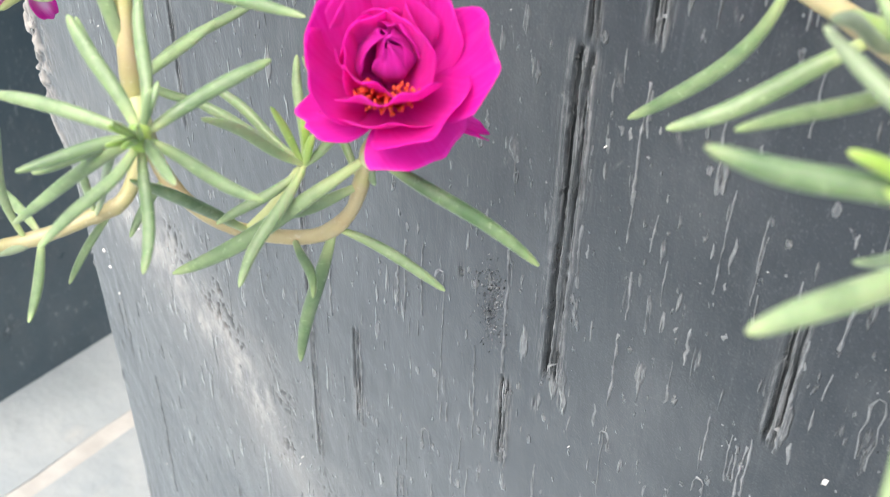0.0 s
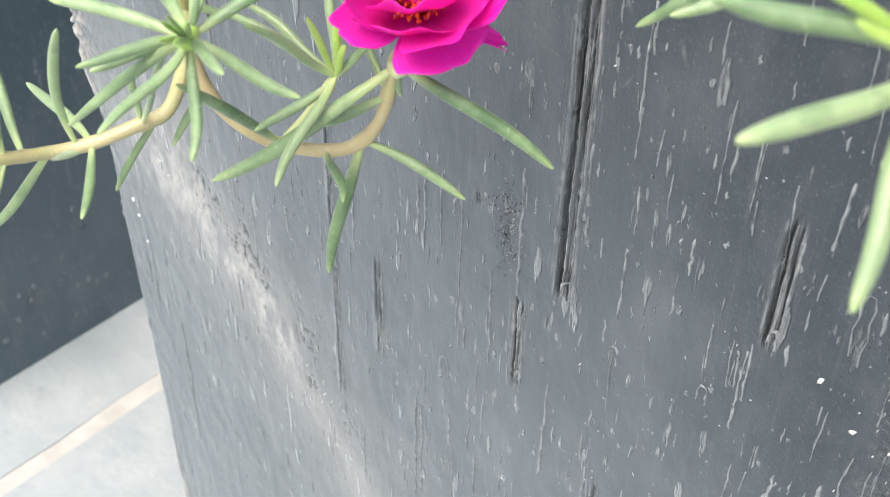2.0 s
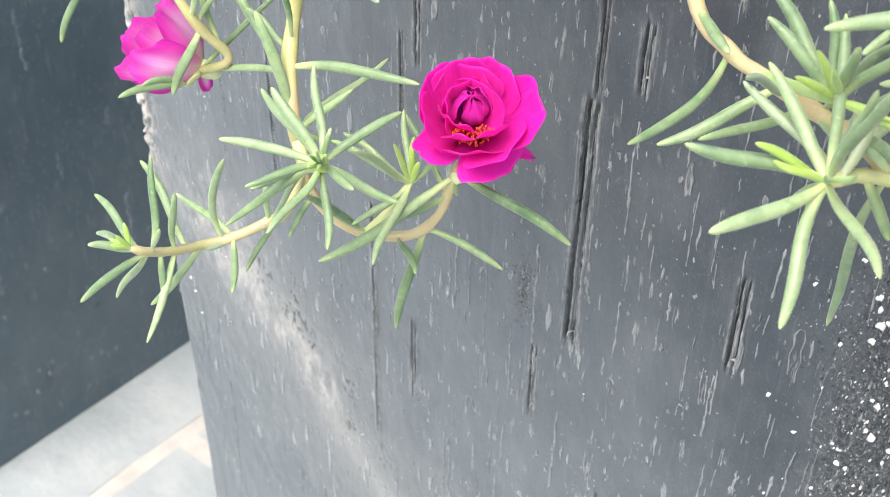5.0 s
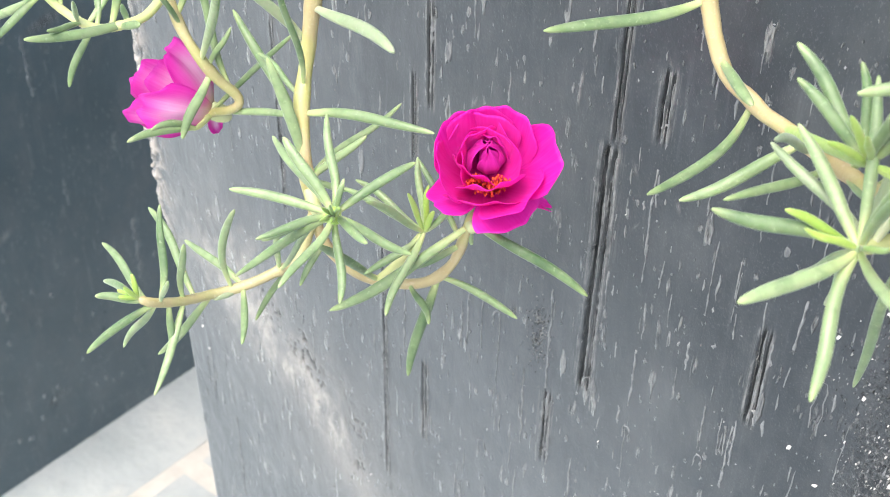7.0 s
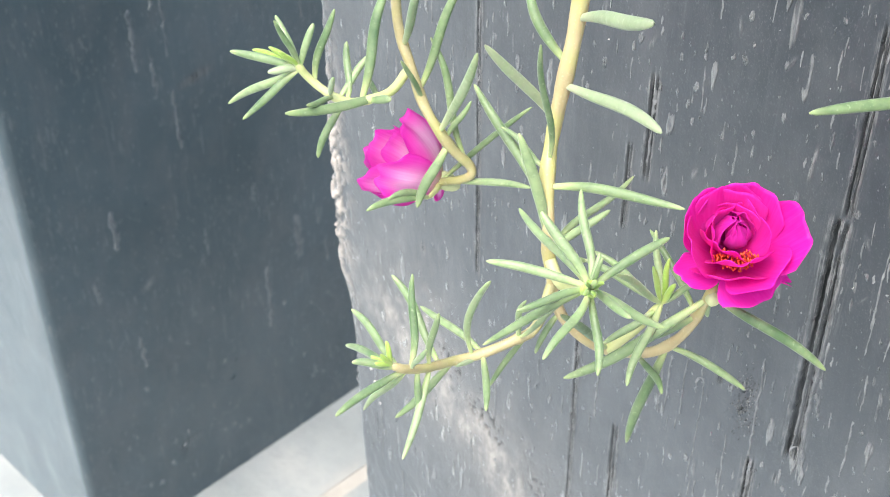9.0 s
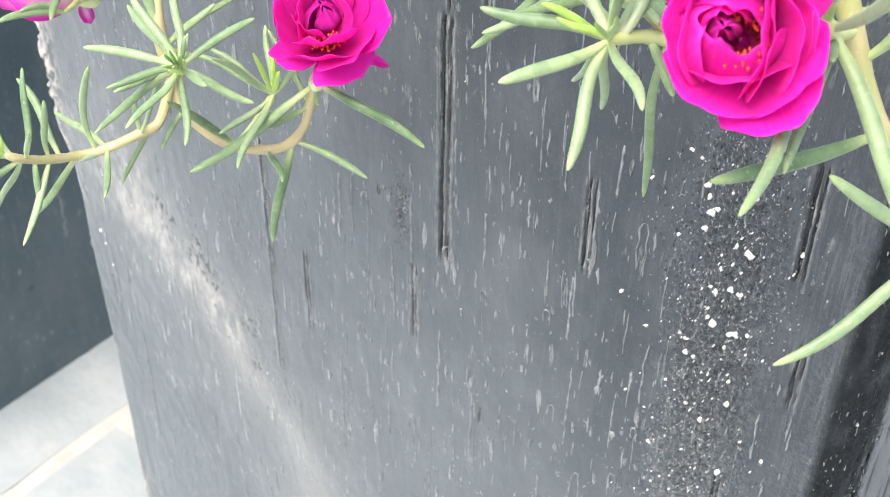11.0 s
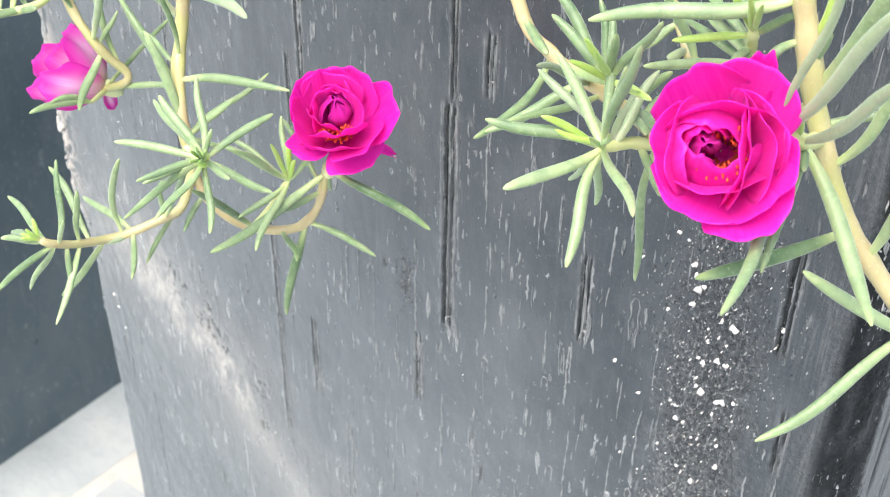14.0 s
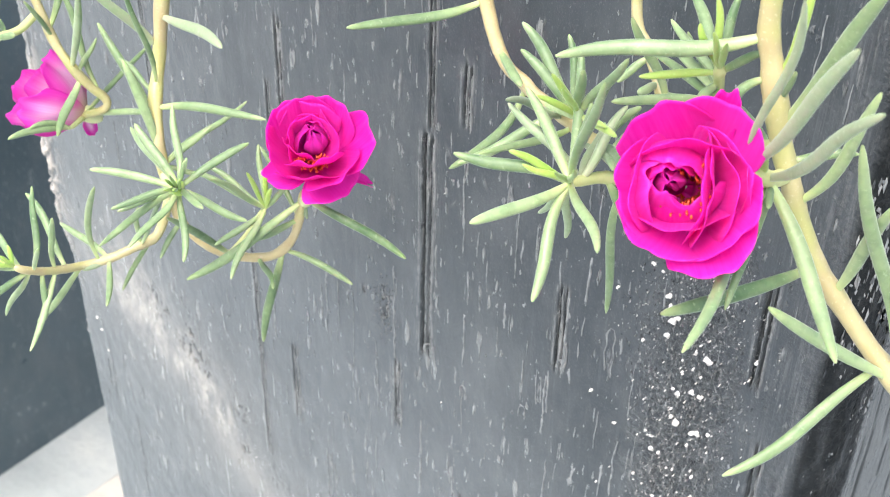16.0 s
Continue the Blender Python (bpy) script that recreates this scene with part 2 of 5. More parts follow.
def outline(width, depth, radii, fine):
    """Points and outward normals round a rounded rectangle, from its back left corner over the front to the back again.
    fine: the spacing on the front and the next few centimetres of the sides."""
    rl, rr = radii
    pts = []
    for y in np.arange(depth, 0.06, -0.02):
        pts.append((0, y, -1, 0))
    for y in np.arange(0.06, rl, -2.5 * fine):
        pts.append((0, y, -1, 0))
    for k in np.linspace(0, math.pi / 2, max(4, int(rl * 1.57 / fine)), endpoint=False):
        pts.append((rl - rl * math.cos(k), rl - rl * math.sin(k), -math.cos(k), -math.sin(k)))
    for x in np.arange(rl, width - rr, fine):
        pts.append((x, 0, 0, -1))
    for k in np.linspace(0, math.pi / 2, max(4, int(rr * 1.57 / fine)), endpoint=False):
        pts.append((width - rr + rr * math.sin(k), rr - rr * math.cos(k), math.sin(k), -math.cos(k)))
    for y in np.arange(rr, 0.06, 2.5 * fine):
        pts.append((width, y, 1, 0))
    for y in np.arange(0.06, depth, 0.012):
        pts.append((width, y, 1, 0))
    for x in np.arange(width, 0.02, -0.04):
        pts.append((x, depth, 0, 1))
    return np.array(pts)


def smooth_noise(rng, shape, cells):
    """Value noise of the given shape with so many cells along each side."""
    g = rng.random((cells[0] + 2, cells[1] + 2))
    u, v = np.linspace(0, cells[0], shape[0]), np.linspace(0, cells[1], shape[1])
    i, j = u.astype(int), v.astype(int)
    fu, fv = (u - i)[:, None], (v - j)[None]
    fu, fv = fu * fu * (3 - 2 * fu), fv * fv * (3 - 2 * fv)
    a, b, c, d = g[i][:, j], g[i + 1][:, j], g[i][:, j + 1], g[i + 1][:, j + 1]
    return (a * (1 - fu) + b * fu) * (1 - fv) + (c * (1 - fu) + d * fu) * fv


def bell(v):
    return np.exp(-v * v)


# grooves with a dark bed and a pale lip: x, lower end, upper end, width, depth (metres)
GROOVES = [
    (0.0018, 0.330, 0.392, 0.0023, 0.0014), (0.0121, 0.398, 0.412, 0.0016, 0.0012), (0.0394, 0.3455, 0.3690, 0.0016, 0.0013),
    (-0.0069, 0.301, 0.3225, 0.0015, 0.0013), (-0.0567, 0.259, 0.338, 0.0010, 0.0008), (-0.0435, 0.282, 0.308, 0.0013, 0.0007),
    (-0.0424, 0.3817, 0.406, 0.0013, 0.0009), (-0.0469, 0.3668, 0.388, 0.0010, 0.0007), (-0.0903, 0.331, 0.41, 0.0009, 0.0006),
    (0.0028, 0.394, 0.432, 0.0012, 0.0009), (0.0140, 0.283, 0.2885, 0.0008, 0.0010), (0.0838, 0.366, 0.392, 0.0017, 0.0014), (0.0880, 0.336, 0.353, 0.0015, 0.0012), (0.0767, 0.292, 0.309, 0.0014, 0.0009),
]
# raised pale lines: x, lower end, upper end
LINES = [
    (0.0145, 0.3516, 0.3609), (0.0137, 0.3322, 0.3481), (0.0307, 0.334, 0.3437), (0.0377, 0.3319, 0.3446), (-0.0132, 0.3017, 0.3258), (-0.0073, 0.3238, 0.352),
    (-0.0304, 0.3216, 0.3394), (-0.0262, 0.3236, 0.3411), (-0.0322, 0.3201, 0.3346), (-0.0498, 0.3075, 0.3294), (0.0012, 0.2805, 0.3066), (-0.0155, 0.258, 0.2723),
    (-0.0329, 0.2414, 0.2756), (-0.0311, 0.2448, 0.2748), (0.025, 0.2826, 0.2914), (0.0387, 0.2921, 0.3173), (0.0322, 0.2549, 0.2761), (0.0563, 0.3171, 0.3345),
    (0.0831, 0.3182, 0.3312), (-0.0211, 0.3006, 0.3054), (-0.0194, 0.3012, 0.3066), (0.0666, 0.272, 0.283), (-0.1213, 0.1857, 0.2351), (0.0451, 0.3678, 0.3796),
    (0.0124, 0.372, 0.392), (-0.0042, 0.4196, 0.4256), (-0.042, 0.3849, 0.403), (0.0054, 0.352, 0.364),
]
# raised loops, open below: x, lower end, upper end, width
LOOPS = [
    (0.052, 0.351, 0.364, 0.0020), (-0.0219, 0.3314, 0.3376, 0.0020), (0.014, 0.3221, 0.3262, 0.0015), (-0.0246, 0.2878, 0.2947, 0.0019), (-0.0062, 0.2587, 0.2654, 0.0020),
    (-0.0025, 0.2433, 0.2534, 0.0016), (0.0346, 0.2975, 0.3027, 0.0016), (0.0428, 0.2719, 0.2849, 0.0024), (0.0524, 0.2836, 0.2913, 0.0017), (0.0371, 0.2403, 0.2546, 0.0025),
    (0.058, 0.2581, 0.2662, 0.0022), (0.0312, 0.326, 0.3299, 0.0015), (0.0166, 0.2416, 0.2466, 0.0022), (0.0244, 0.2469, 0.2508, 0.0022), (0.0118, 0.2642, 0.2885, 0.0012),
    (-0.0075, 0.2655, 0.271, 0.0018), (0.0563, 0.3058, 0.3093, 0.0014),
]
# raised pale dabs: x, lower end, upper end, width
DABS = [
    (0.0247, 0.3498, 0.3572, 0.0009), (0.0231, 0.3403, 0.3439, 0.0009), (0.043, 0.3438, 0.3481, 0.0009), (-0.0229, 0.2683, 0.2794, 0.0011), (0.0108, 0.2901, 0.2965, 0.0012),
    (0.0032, 0.2635, 0.2726, 0.0010), (0.0287, 0.2763, 0.2821, 0.0010), (0.0446, 0.3002, 0.3053, 0.0007), (0.0462, 0.313, 0.3209, 0.0010), (0.0511, 0.3025, 0.3048, 0.0024),
    (0.0517, 0.3191, 0.3217, 0.0011), (0.0538, 0.3205, 0.325, 0.0010), (0.0269, 0.3113, 0.3176, 0.0010), (0.0115, 0.3257, 0.3308, 0.0013), (-0.0178, 0.2842, 0.2911, 0.0009),
    (0.0456, 0.3131, 0.3158, 0.0012), (0.0171, 0.2769, 0.2803, 0.0016), (-0.0247, 0.2351, 0.2395, 0.0014), (0.0284, 0.2621, 0.2656, 0.0010), (0.0094, 0.2279, 0.2312, 0.0022),
    (0.0631, 0.2804, 0.2835, 0.0009),
]


class Relief:
    """Gathers low raised marks on a wall; place(s, z) gives the point of the wall there and its outward normal."""

    def __init__(self, place, rng):
        self.place, self.rng, self.verts, self.faces = place, rng, [], []

    def ribbon(self, path, widths, height, sunk=0.0004):
        n = len(path)
        for k, ((x, z), w) in enumerate(zip(path, widths)):
            (ax, az), (bx, bz) = path[max(k - 1, 0)], path[min(k + 1, n - 1)]
            d = math.hypot(bx - ax, bz - az) or 1.0
            px, pz = (bz - az) / d, -(bx - ax) / d
            h = height * float(self.rng.uniform(0.6, 1.3)) * (0.35 if k in (0, n - 1) else 1.0)
            for side, up in ((-0.5, -sunk), (-0.22, h), (0.22, h), (0.5, -sunk)):
                at, out = self.place(x + px * w * side, z + pz * w * side)
                self.verts.append(tuple(at + out * up))
        base = len(self.verts) - 4 * n
        for k in range(n - 1):
            a = base + 4 * k
            self.faces += [(a + q, a + q + 1, a + q + 5, a + q + 4) for q in range(3)]
        self.faces += [(base, base + 1, base + 2, base + 3), (base + 4 * n - 1, base + 4 * n - 2, base + 4 * n - 3, base + 4 * n - 4)]

    def line(self, x, z0, z1, w, height=0.0003):
        n = max(4, int((z1 - z0) / 0.0011))
        lean, at = self.rng.uniform(-0.0004, 0.0004), 0.0
        path, widths = [], []
        for k in range(n):
            at = 0.6 * at + 0.14 * w * self.rng.normal()
            path.append((x + at + lean * k / n, z0 + (z1 - z0) * k / (n - 1)))
            widths.append(w * float(np.clip(self.rng.normal(0.8, 0.4), 0.15, 1.6)))
        self.ribbon(path, widths, height)

    def loop(self, x, z0, z1, w):
        h, cut = z1 - z0, self.rng.uniform(0.0, 0.2)
        left = [(x - w / 2, z0 + h * (cut + (0.85 - cut) * q)) for q in (0, 0.25, 0.5, 0.75, 1)]
        right = [(x + w / 2, z0 + h * 0.85 * q) for q in (1, 0.75, 0.5, 0.25, 0)]
        path = [(a + 0.09 * w * self.rng.normal(), b) for a, b in left + [(x - w * 0.2, z1), (x + w * 0.25, z1)] + right]
        self.ribbon(path, [0.00042 * float(np.clip(self.rng.normal(1, 0.6), 0.25, 2.4)) for _ in path], 0.00024)

    def dab(self, x, z0, z1, w):
        n = max(4, int((z1 - z0) / 0.0009))
        path = [(x + 0.13 * w * self.rng.normal(), z0 + (z1 - z0) * k / (n - 1)) for k in range(n)]
        self.ribbon(path, [w * float(np.clip(self.rng.normal(0.85, 0.3), 0.25, 1.4)) * (0.45 if k in (0, n - 1) else 1) for k in range(n)], 0.0002)

    def grain(self, x, z, w, h, out_by, sunk=0.00012):
        base = len(self.verts)
        for a in (0.4, 1.9, 3.5, 5.0):
            k = self.rng.uniform(0.6, 1.25)
            at, out = self.place(x + w / 2 * k * math.cos(a), z + h / 2 * k * math.sin(a))
            self.verts.append(tuple(at - out * sunk))
        at, out = self.place(x + 0.25 * w * self.rng.uniform(-1, 1), z + 0.25 * h * self.rng.uniform(-1, 1))
        self.verts.append(tuple(at + out * out_by))
        self.faces += [(base + k, base + (k + 1) % 4, base + 4) for k in range(4)]

    def link(self, name, material, parent, label):
        data = bpy.data.meshes.new(name)
        data.from_pydata(self.verts, [], self.faces)
        data.materials.append(material)
        ob = new(name, data)
        ob.parent = parent
        return tagged(ob, label, kind="stuff")


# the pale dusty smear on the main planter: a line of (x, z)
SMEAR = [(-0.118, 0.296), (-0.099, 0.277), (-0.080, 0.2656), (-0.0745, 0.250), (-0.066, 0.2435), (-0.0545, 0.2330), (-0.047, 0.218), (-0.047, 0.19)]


def planter(x0, y0, width, depth, radii, fine, rows, seed, main):
    rng = np.random.default_rng(seed)
    prof = outline(width, depth, radii, fine)
    z = np.array(rows)
    s = np.concatenate([[0], np.cumsum(np.hypot(*np.diff(prof[:, :2], axis=0).T))])
    front = prof[:, 0] + x0
    shape = (len(z), len(prof))
    lift = (smooth_noise(rng, shape, (14, 22)) - 0.5) * 0.0006 + (smooth_noise(rng, shape, (60, 140)) - 0.5) * 0.00014
    darkening, scuff_light, rake = np.zeros(shape), np.zeros(shape), np.zeros(shape)
    along = np.where(prof[:, 3] < 0, front, np.where(prof[:, 2] > 0, x0 + width + prof[:, 1], x0 - prof[:, 1]))

    def stroke(sx, z0, z1, w, h, groove, lean=0.0):
        cols = np.where(np.abs(along - sx) < w * 3 + abs(lean))[0]
        rws = np.where((z > z0 - 0.004) & (z < z1 + 0.004))[0]
        if not len(cols) or not len(rws):
            return
        zz, xx = z[rws][:, None], along[cols][None]
        rough = np.interp(z[rws], np.linspace(z0 - 0.005, z1 + 0.005, 6 + int((z1 - z0) / 0.0011)), rng.uniform(0, 1, 6 + int((z1 - z0) / 0.0011)))[:, None]
        coarse = np.interp(z[rws], np.linspace(z0 - 0.005, z1 + 0.005, 4 + int((z1 - z0) / 0.006)), rng.uniform(0, 1, 4 + int((z1 - z0) / 0.006)))[:, None]
        mid = sx + lean * (zz - z0) / (z1 - z0) + 0.10 * w * (rough - 0.5) + 0.08 * w * (coarse - 0.5)
        ends = 1 / (1 + np.exp(-(zz - z0) / 0.0005)) / (1 + np.exp((zz - z1) / 0.0005))
        d = (xx - mid) / w
        at = np.ix_(rws, cols)
        rake[at] = np.maximum(rake[at], ends * (0.9 if groove else 0.5) * bell((d - 0.2) / (1.0 if groove else 0.7)) * np.clip(0.3 + coarse, 0, 1))
        if groove:
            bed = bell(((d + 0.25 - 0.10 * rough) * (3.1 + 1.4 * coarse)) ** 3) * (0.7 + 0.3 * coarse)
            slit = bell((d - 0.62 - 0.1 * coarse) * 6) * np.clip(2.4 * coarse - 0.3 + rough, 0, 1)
            lip = bell((d - 0.92 - 0.1 * coarse) * 6) * np.clip(0.35 + 1.2 * rough, 0, 1)
            ridge = bell((d - 0.22) * 5) * np.clip(0.2 + 0.7 * coarse + 0.6 * (rough - 0.5), 0, 1)
            rim = bell((d + 0.85) * 7) * np.clip(1.6 * rough - 0.6, 0, 1)
            lift[at] += ends * 0.5 * h * (-1.4 * bed - 0.8 * slit + 0.45 * lip + 0.25 * ridge + 0.2 * rim)
            # bed and slit turn near-black in colour as well as sinking
            darkening[at] = np.maximum(darkening[at], 0.95 * ends * np.maximum(bed, 0.85 * slit))
            scuff_light[at] = np.maximum(scuff_light[at], ends * np.maximum(0.95 * lip, np.maximum(0.45 * ridge, 0.6 * rim)))
        else:
            lift[at] += ends * h * bell(d * 1.5) * (0.6 + 0.8 * rough)
            # pale right flank and dark left edge paint side light onto the ridge
            side = bell((d - 0.45) * 3) + 0.45 * bell(d * 1.5)
            scuff_light[at] = np.maximum(scuff_light[at], ends * min(1.0, h / 0.0004) * 0.8 * side * np.clip(0.3 + rough, 0, 1))
            darkening[at] = np.maximum(darkening[at], ends * 0.6 * bell((d + 0.8) * 4) * np.clip(1.8 * coarse - 0.6, 0, 1))

    if main:
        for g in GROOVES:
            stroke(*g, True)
    lo, hi = along.min(), along.max()
    for k in range(330 if main else 90):
        sx, z0 = rng.uniform(lo, hi), rng.uniform(0.02, 0.47)
        if main and k > 260:
            sx, z0 = rng.uniform(x0, x0 + width), rng.uniform(0.12, 0.45)
        ln = min(0.03, 0.0008 + rng.exponential(0.0040 if k % 4 == 0 else 0.0012))
        if not main:
            ln *= 1.6
        stroke(sx, z0, z0 + ln, rng.uniform(0.0003, 0.0008) * (1 if main else 2.2), rng.uniform(0.00015, 0.0006), rng.random() < 0.3, rng.uniform(-0.0006, 0.0006))
    dust, crust, pit, left_sheen = np.zeros(shape), np.zeros(shape), np.zeros(shape), np.zeros(shape)
    if main:
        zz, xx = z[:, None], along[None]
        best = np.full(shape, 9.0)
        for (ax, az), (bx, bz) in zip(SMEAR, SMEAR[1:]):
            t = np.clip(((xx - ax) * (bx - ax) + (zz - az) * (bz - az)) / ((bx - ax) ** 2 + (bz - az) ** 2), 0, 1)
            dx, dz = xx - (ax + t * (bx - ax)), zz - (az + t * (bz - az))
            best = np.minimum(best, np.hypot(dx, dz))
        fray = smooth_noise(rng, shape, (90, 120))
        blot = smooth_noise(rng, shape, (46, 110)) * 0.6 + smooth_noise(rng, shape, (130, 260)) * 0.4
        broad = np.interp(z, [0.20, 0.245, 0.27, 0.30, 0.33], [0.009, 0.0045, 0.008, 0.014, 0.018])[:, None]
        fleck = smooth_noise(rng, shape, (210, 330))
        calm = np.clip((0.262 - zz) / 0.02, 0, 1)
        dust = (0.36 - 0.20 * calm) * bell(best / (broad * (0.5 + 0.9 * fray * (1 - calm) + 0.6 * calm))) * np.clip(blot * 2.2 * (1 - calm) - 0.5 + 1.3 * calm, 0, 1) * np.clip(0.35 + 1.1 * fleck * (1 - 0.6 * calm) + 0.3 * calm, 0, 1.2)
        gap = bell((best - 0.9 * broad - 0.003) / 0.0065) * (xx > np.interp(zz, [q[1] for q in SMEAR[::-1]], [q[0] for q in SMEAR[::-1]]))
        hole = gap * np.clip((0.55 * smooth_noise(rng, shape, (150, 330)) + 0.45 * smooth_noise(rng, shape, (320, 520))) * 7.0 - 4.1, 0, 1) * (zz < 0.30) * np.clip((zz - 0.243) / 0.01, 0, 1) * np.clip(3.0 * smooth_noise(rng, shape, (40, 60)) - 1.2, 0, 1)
        darkening = np.maximum(darkening, 0.75 * hole)
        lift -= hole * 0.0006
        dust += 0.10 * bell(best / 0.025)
        # sheen painted on the face, paler towards the lower left
        painted_sheen = 0.42 + 0.10 * smooth_noise(rng, shape, (12, 18)) + 0.10 * smooth_noise(rng, shape, (90, 160))
        left_sheen = 0.42 * painted_sheen * np.clip((0.435 - zz - 1.15 * (xx + 0.02)) / 0.14, 0, 1)
        # coarse pitted patch near the front right corner
        pit = np.clip(1.5 * bell((xx - 0.0715) / 0.012) * bell((zz - 0.335) / 0.070) - 0.35 + 0.5 * (smooth_noise(rng, shape, (60, 130)) - 0.5), 0, 1)
        grain = 0.6 * smooth_noise(rng, shape, (len(z) // 2, len(prof) // 3)) + 0.4 * smooth_noise(rng, shape, (len(z) // 4, len(prof) // 6))
        lift += pit * (grain - 0.5) * 0.0015
        # chipped, limy edge on the left corner
        chip = bell((xx - x0 - 0.001) / 0.005) * (bell((zz - 0.335) / 0.035) + 0.7 * bell((zz - 0.150) / 0.022)) * np.clip((0.5 * smooth_noise(rng, shape, (70, 160)) + 0.5 * smooth_noise(rng, shape, (230, 420))) * 3.0 - 1.05, 0, 1)
        lift += chip * 0.0013
        crust = np.clip(chip * 1.3, 0, 1)
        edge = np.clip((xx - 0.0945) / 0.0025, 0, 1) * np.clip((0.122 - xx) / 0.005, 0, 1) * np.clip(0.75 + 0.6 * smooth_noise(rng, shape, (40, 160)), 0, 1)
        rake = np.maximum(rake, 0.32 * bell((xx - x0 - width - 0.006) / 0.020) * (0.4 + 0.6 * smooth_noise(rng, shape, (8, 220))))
        # near-black corner band; side face shaded in its colour against bright sky reflection
        darkening = np.maximum(darkening, np.maximum(edge * 0.90, 0.40 * np.clip((xx - 0.118) / 0.004, 0, 1)))
        side_lines = np.clip(4.5 * smooth_noise(rng, shape, (16, 520)) - 2.7, 0, 1) * (xx > 0.112)
        darkening = np.maximum(darkening, 0.85 * side_lines)
        lift -= 0.0003 * side_lines
        lift += edge * (grain - 0.5) * 0.0008
        pit = np.maximum(pit, 0.75 * bell((xx - x0 - width - 0.002) / 0.013) * np.clip(0.2 + 1.3 * smooth_noise(rng, shape, (30, 200)), 0, 1))
        spot = bell((xx - -0.0102) / 0.0022) * bell((zz - 0.3374) / 0.006) * np.clip(3.2 * smooth_noise(rng, shape, (210, 330)) - 0.9, 0, 1)
        pit = np.maximum(pit, 0.5 * spot)
        lift -= spot * 0.0006
    co = np.zeros((*shape, 3))
    co[..., 0] = x0 + prof[None, :, 0] + prof[None, :, 2] * lift
    if main:
        back = np.interp(z, [0, 0.117, 0.218, 0.277, 0.296, 0.306], [0.0095, 0.009, 0.006, 0.005, 0.0035, 0])
        co[..., 0] += back[:, None] * np.clip(1 - (prof[:, 0] / 0.02), 0, 1)[None]
    co[..., 1] = y0 + prof[None, :, 1] + prof[None, :, 3] * lift
    co[..., 2] = z[:, None]
    # rim and inner wall
    inner = []
    for inset, up in ((0.0, 0.0), (0.003, 0.0022), (0.012, 0.0022), (0.015, 0.0), (0.016, -0.07)):
        ring = np.zeros((1, len(prof), 3))
        cx, cy = width / 2, depth / 2
        ring[0, :, 0] = x0 + cx + (prof[:, 0] - cx) * (1 - 2 * inset / width)
        ring[0, :, 1] = y0 + cy + (prof[:, 1] - cy) * (1 - 2 * inset / depth)
        ring[0, :, 2] = H + up
        inner.append(ring)
    co = np.concatenate([co] + inner)
    pad = np.zeros((len(inner), len(prof)))
    layers = {k: np.concatenate([v, pad]) for k, v in (("darkening", darkening), ("scuff_light", scuff_light), ("dust", np.clip(dust, 0, 1)), ("crust", crust), ("pit", pit), ("rake", rake), ("painted_sheen", left_sheen))}
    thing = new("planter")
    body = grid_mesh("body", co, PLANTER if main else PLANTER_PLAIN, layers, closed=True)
    body.parent = thing
    if main:
        flat = np.where((prof[:, 3] < -0.999))[0]

        def on_face(x, zz):
            c = flat[min(len(flat) - 1, max(0, int(np.searchsorted(front[flat], x))))]
            r = min(len(z) - 1, max(0, int(np.searchsorted(z, zz))))
            return Vector((x, y0 - float(lift[r, c]), zz)), Vector((0, -1, 0))

        def on_corner(a, zz):
            c = int(np.argmin(np.abs(along - a)))
            return Vector((x0 + float(prof[c, 0]), y0 + float(prof[c, 1]), zz)), Vector((float(prof[c, 2]), float(prof[c, 3]), 0))

        rel = Relief(on_face, rng)
        for x, za, zb in LINES:
            rel.line(x, za, zb, 0.00068)
        for gx, za, zb, w, h in GROOVES[:6]:
            rel.line(gx + 0.22 * w, za + 0.001, zb, 0.00036, 0.00025)
            rel.line(gx + 1.0 * w, za, zb - 0.002, 0.0005, 0.0003)
            rel.loop(gx + 0.55 * w, za - 0.0012, za + 0.0035, 0.8 * w)
        for m in LOOPS:
            rel.loop(*m)
        for m in DABS:
            rel.dab(*m)
        for k in range(1750):
            x, zz = rng.uniform(x0 + 0.006, x0 + width - 0.012), rng.uniform(0.15, 0.45)
            if rng.random() > 0.50 + 0.5 * float(np.clip((x + 0.06) / 0.1, -0.6, 1)) * float(np.clip((0.40 - zz) / 0.1, 0.25, 1)):
                continue
            kind = rng.random()
            if kind < 0.40:
                rel.dab(x, zz, zz + 0.0012 + min(0.006, rng.exponential(0.0022)), rng.uniform(0.0004, 0.0009))
            elif kind < 0.60:
                rel.line(x, zz, zz + min(0.018, 0.003 + rng.exponential(0.005)), rng.uniform(0.00028, 0.0006), 0.00018)
            else:
                rel.grain(x, zz, rng.uniform(0.0003, 0.0010), rng.uniform(0.0004, 0.0014), 0.0002)
        rel.place = on_corner
        for k in range(1500):
            rel.grain(rng.uniform(0.0975, 0.1215), rng.uniform(0.18, 0.42), rng.uniform(0.00015, 0.0005), rng.uniform(0.0006, 0.0040), rng.uniform(0.0001, 0.0003))
        rel.link("surface_relief", RIDGE, thing, "pale raised scratches and drips")
        grit = Relief(on_face, rng)
        for k in range(9500):
            x, zz = rng.normal(0.0705, 0.0075), rng.uniform(0.245, 0.415)
            if abs(x - 0.0705) < 0.0185 * (0.75 + 0.35 * math.sin(90 * zz)) and x < x0 + width - 0.009:
                grit.grain(x, zz, rng.uniform(0.0002, 0.0007), rng.uniform(0.0003, 0.0013), rng.uniform(0.0001, 0.0005))
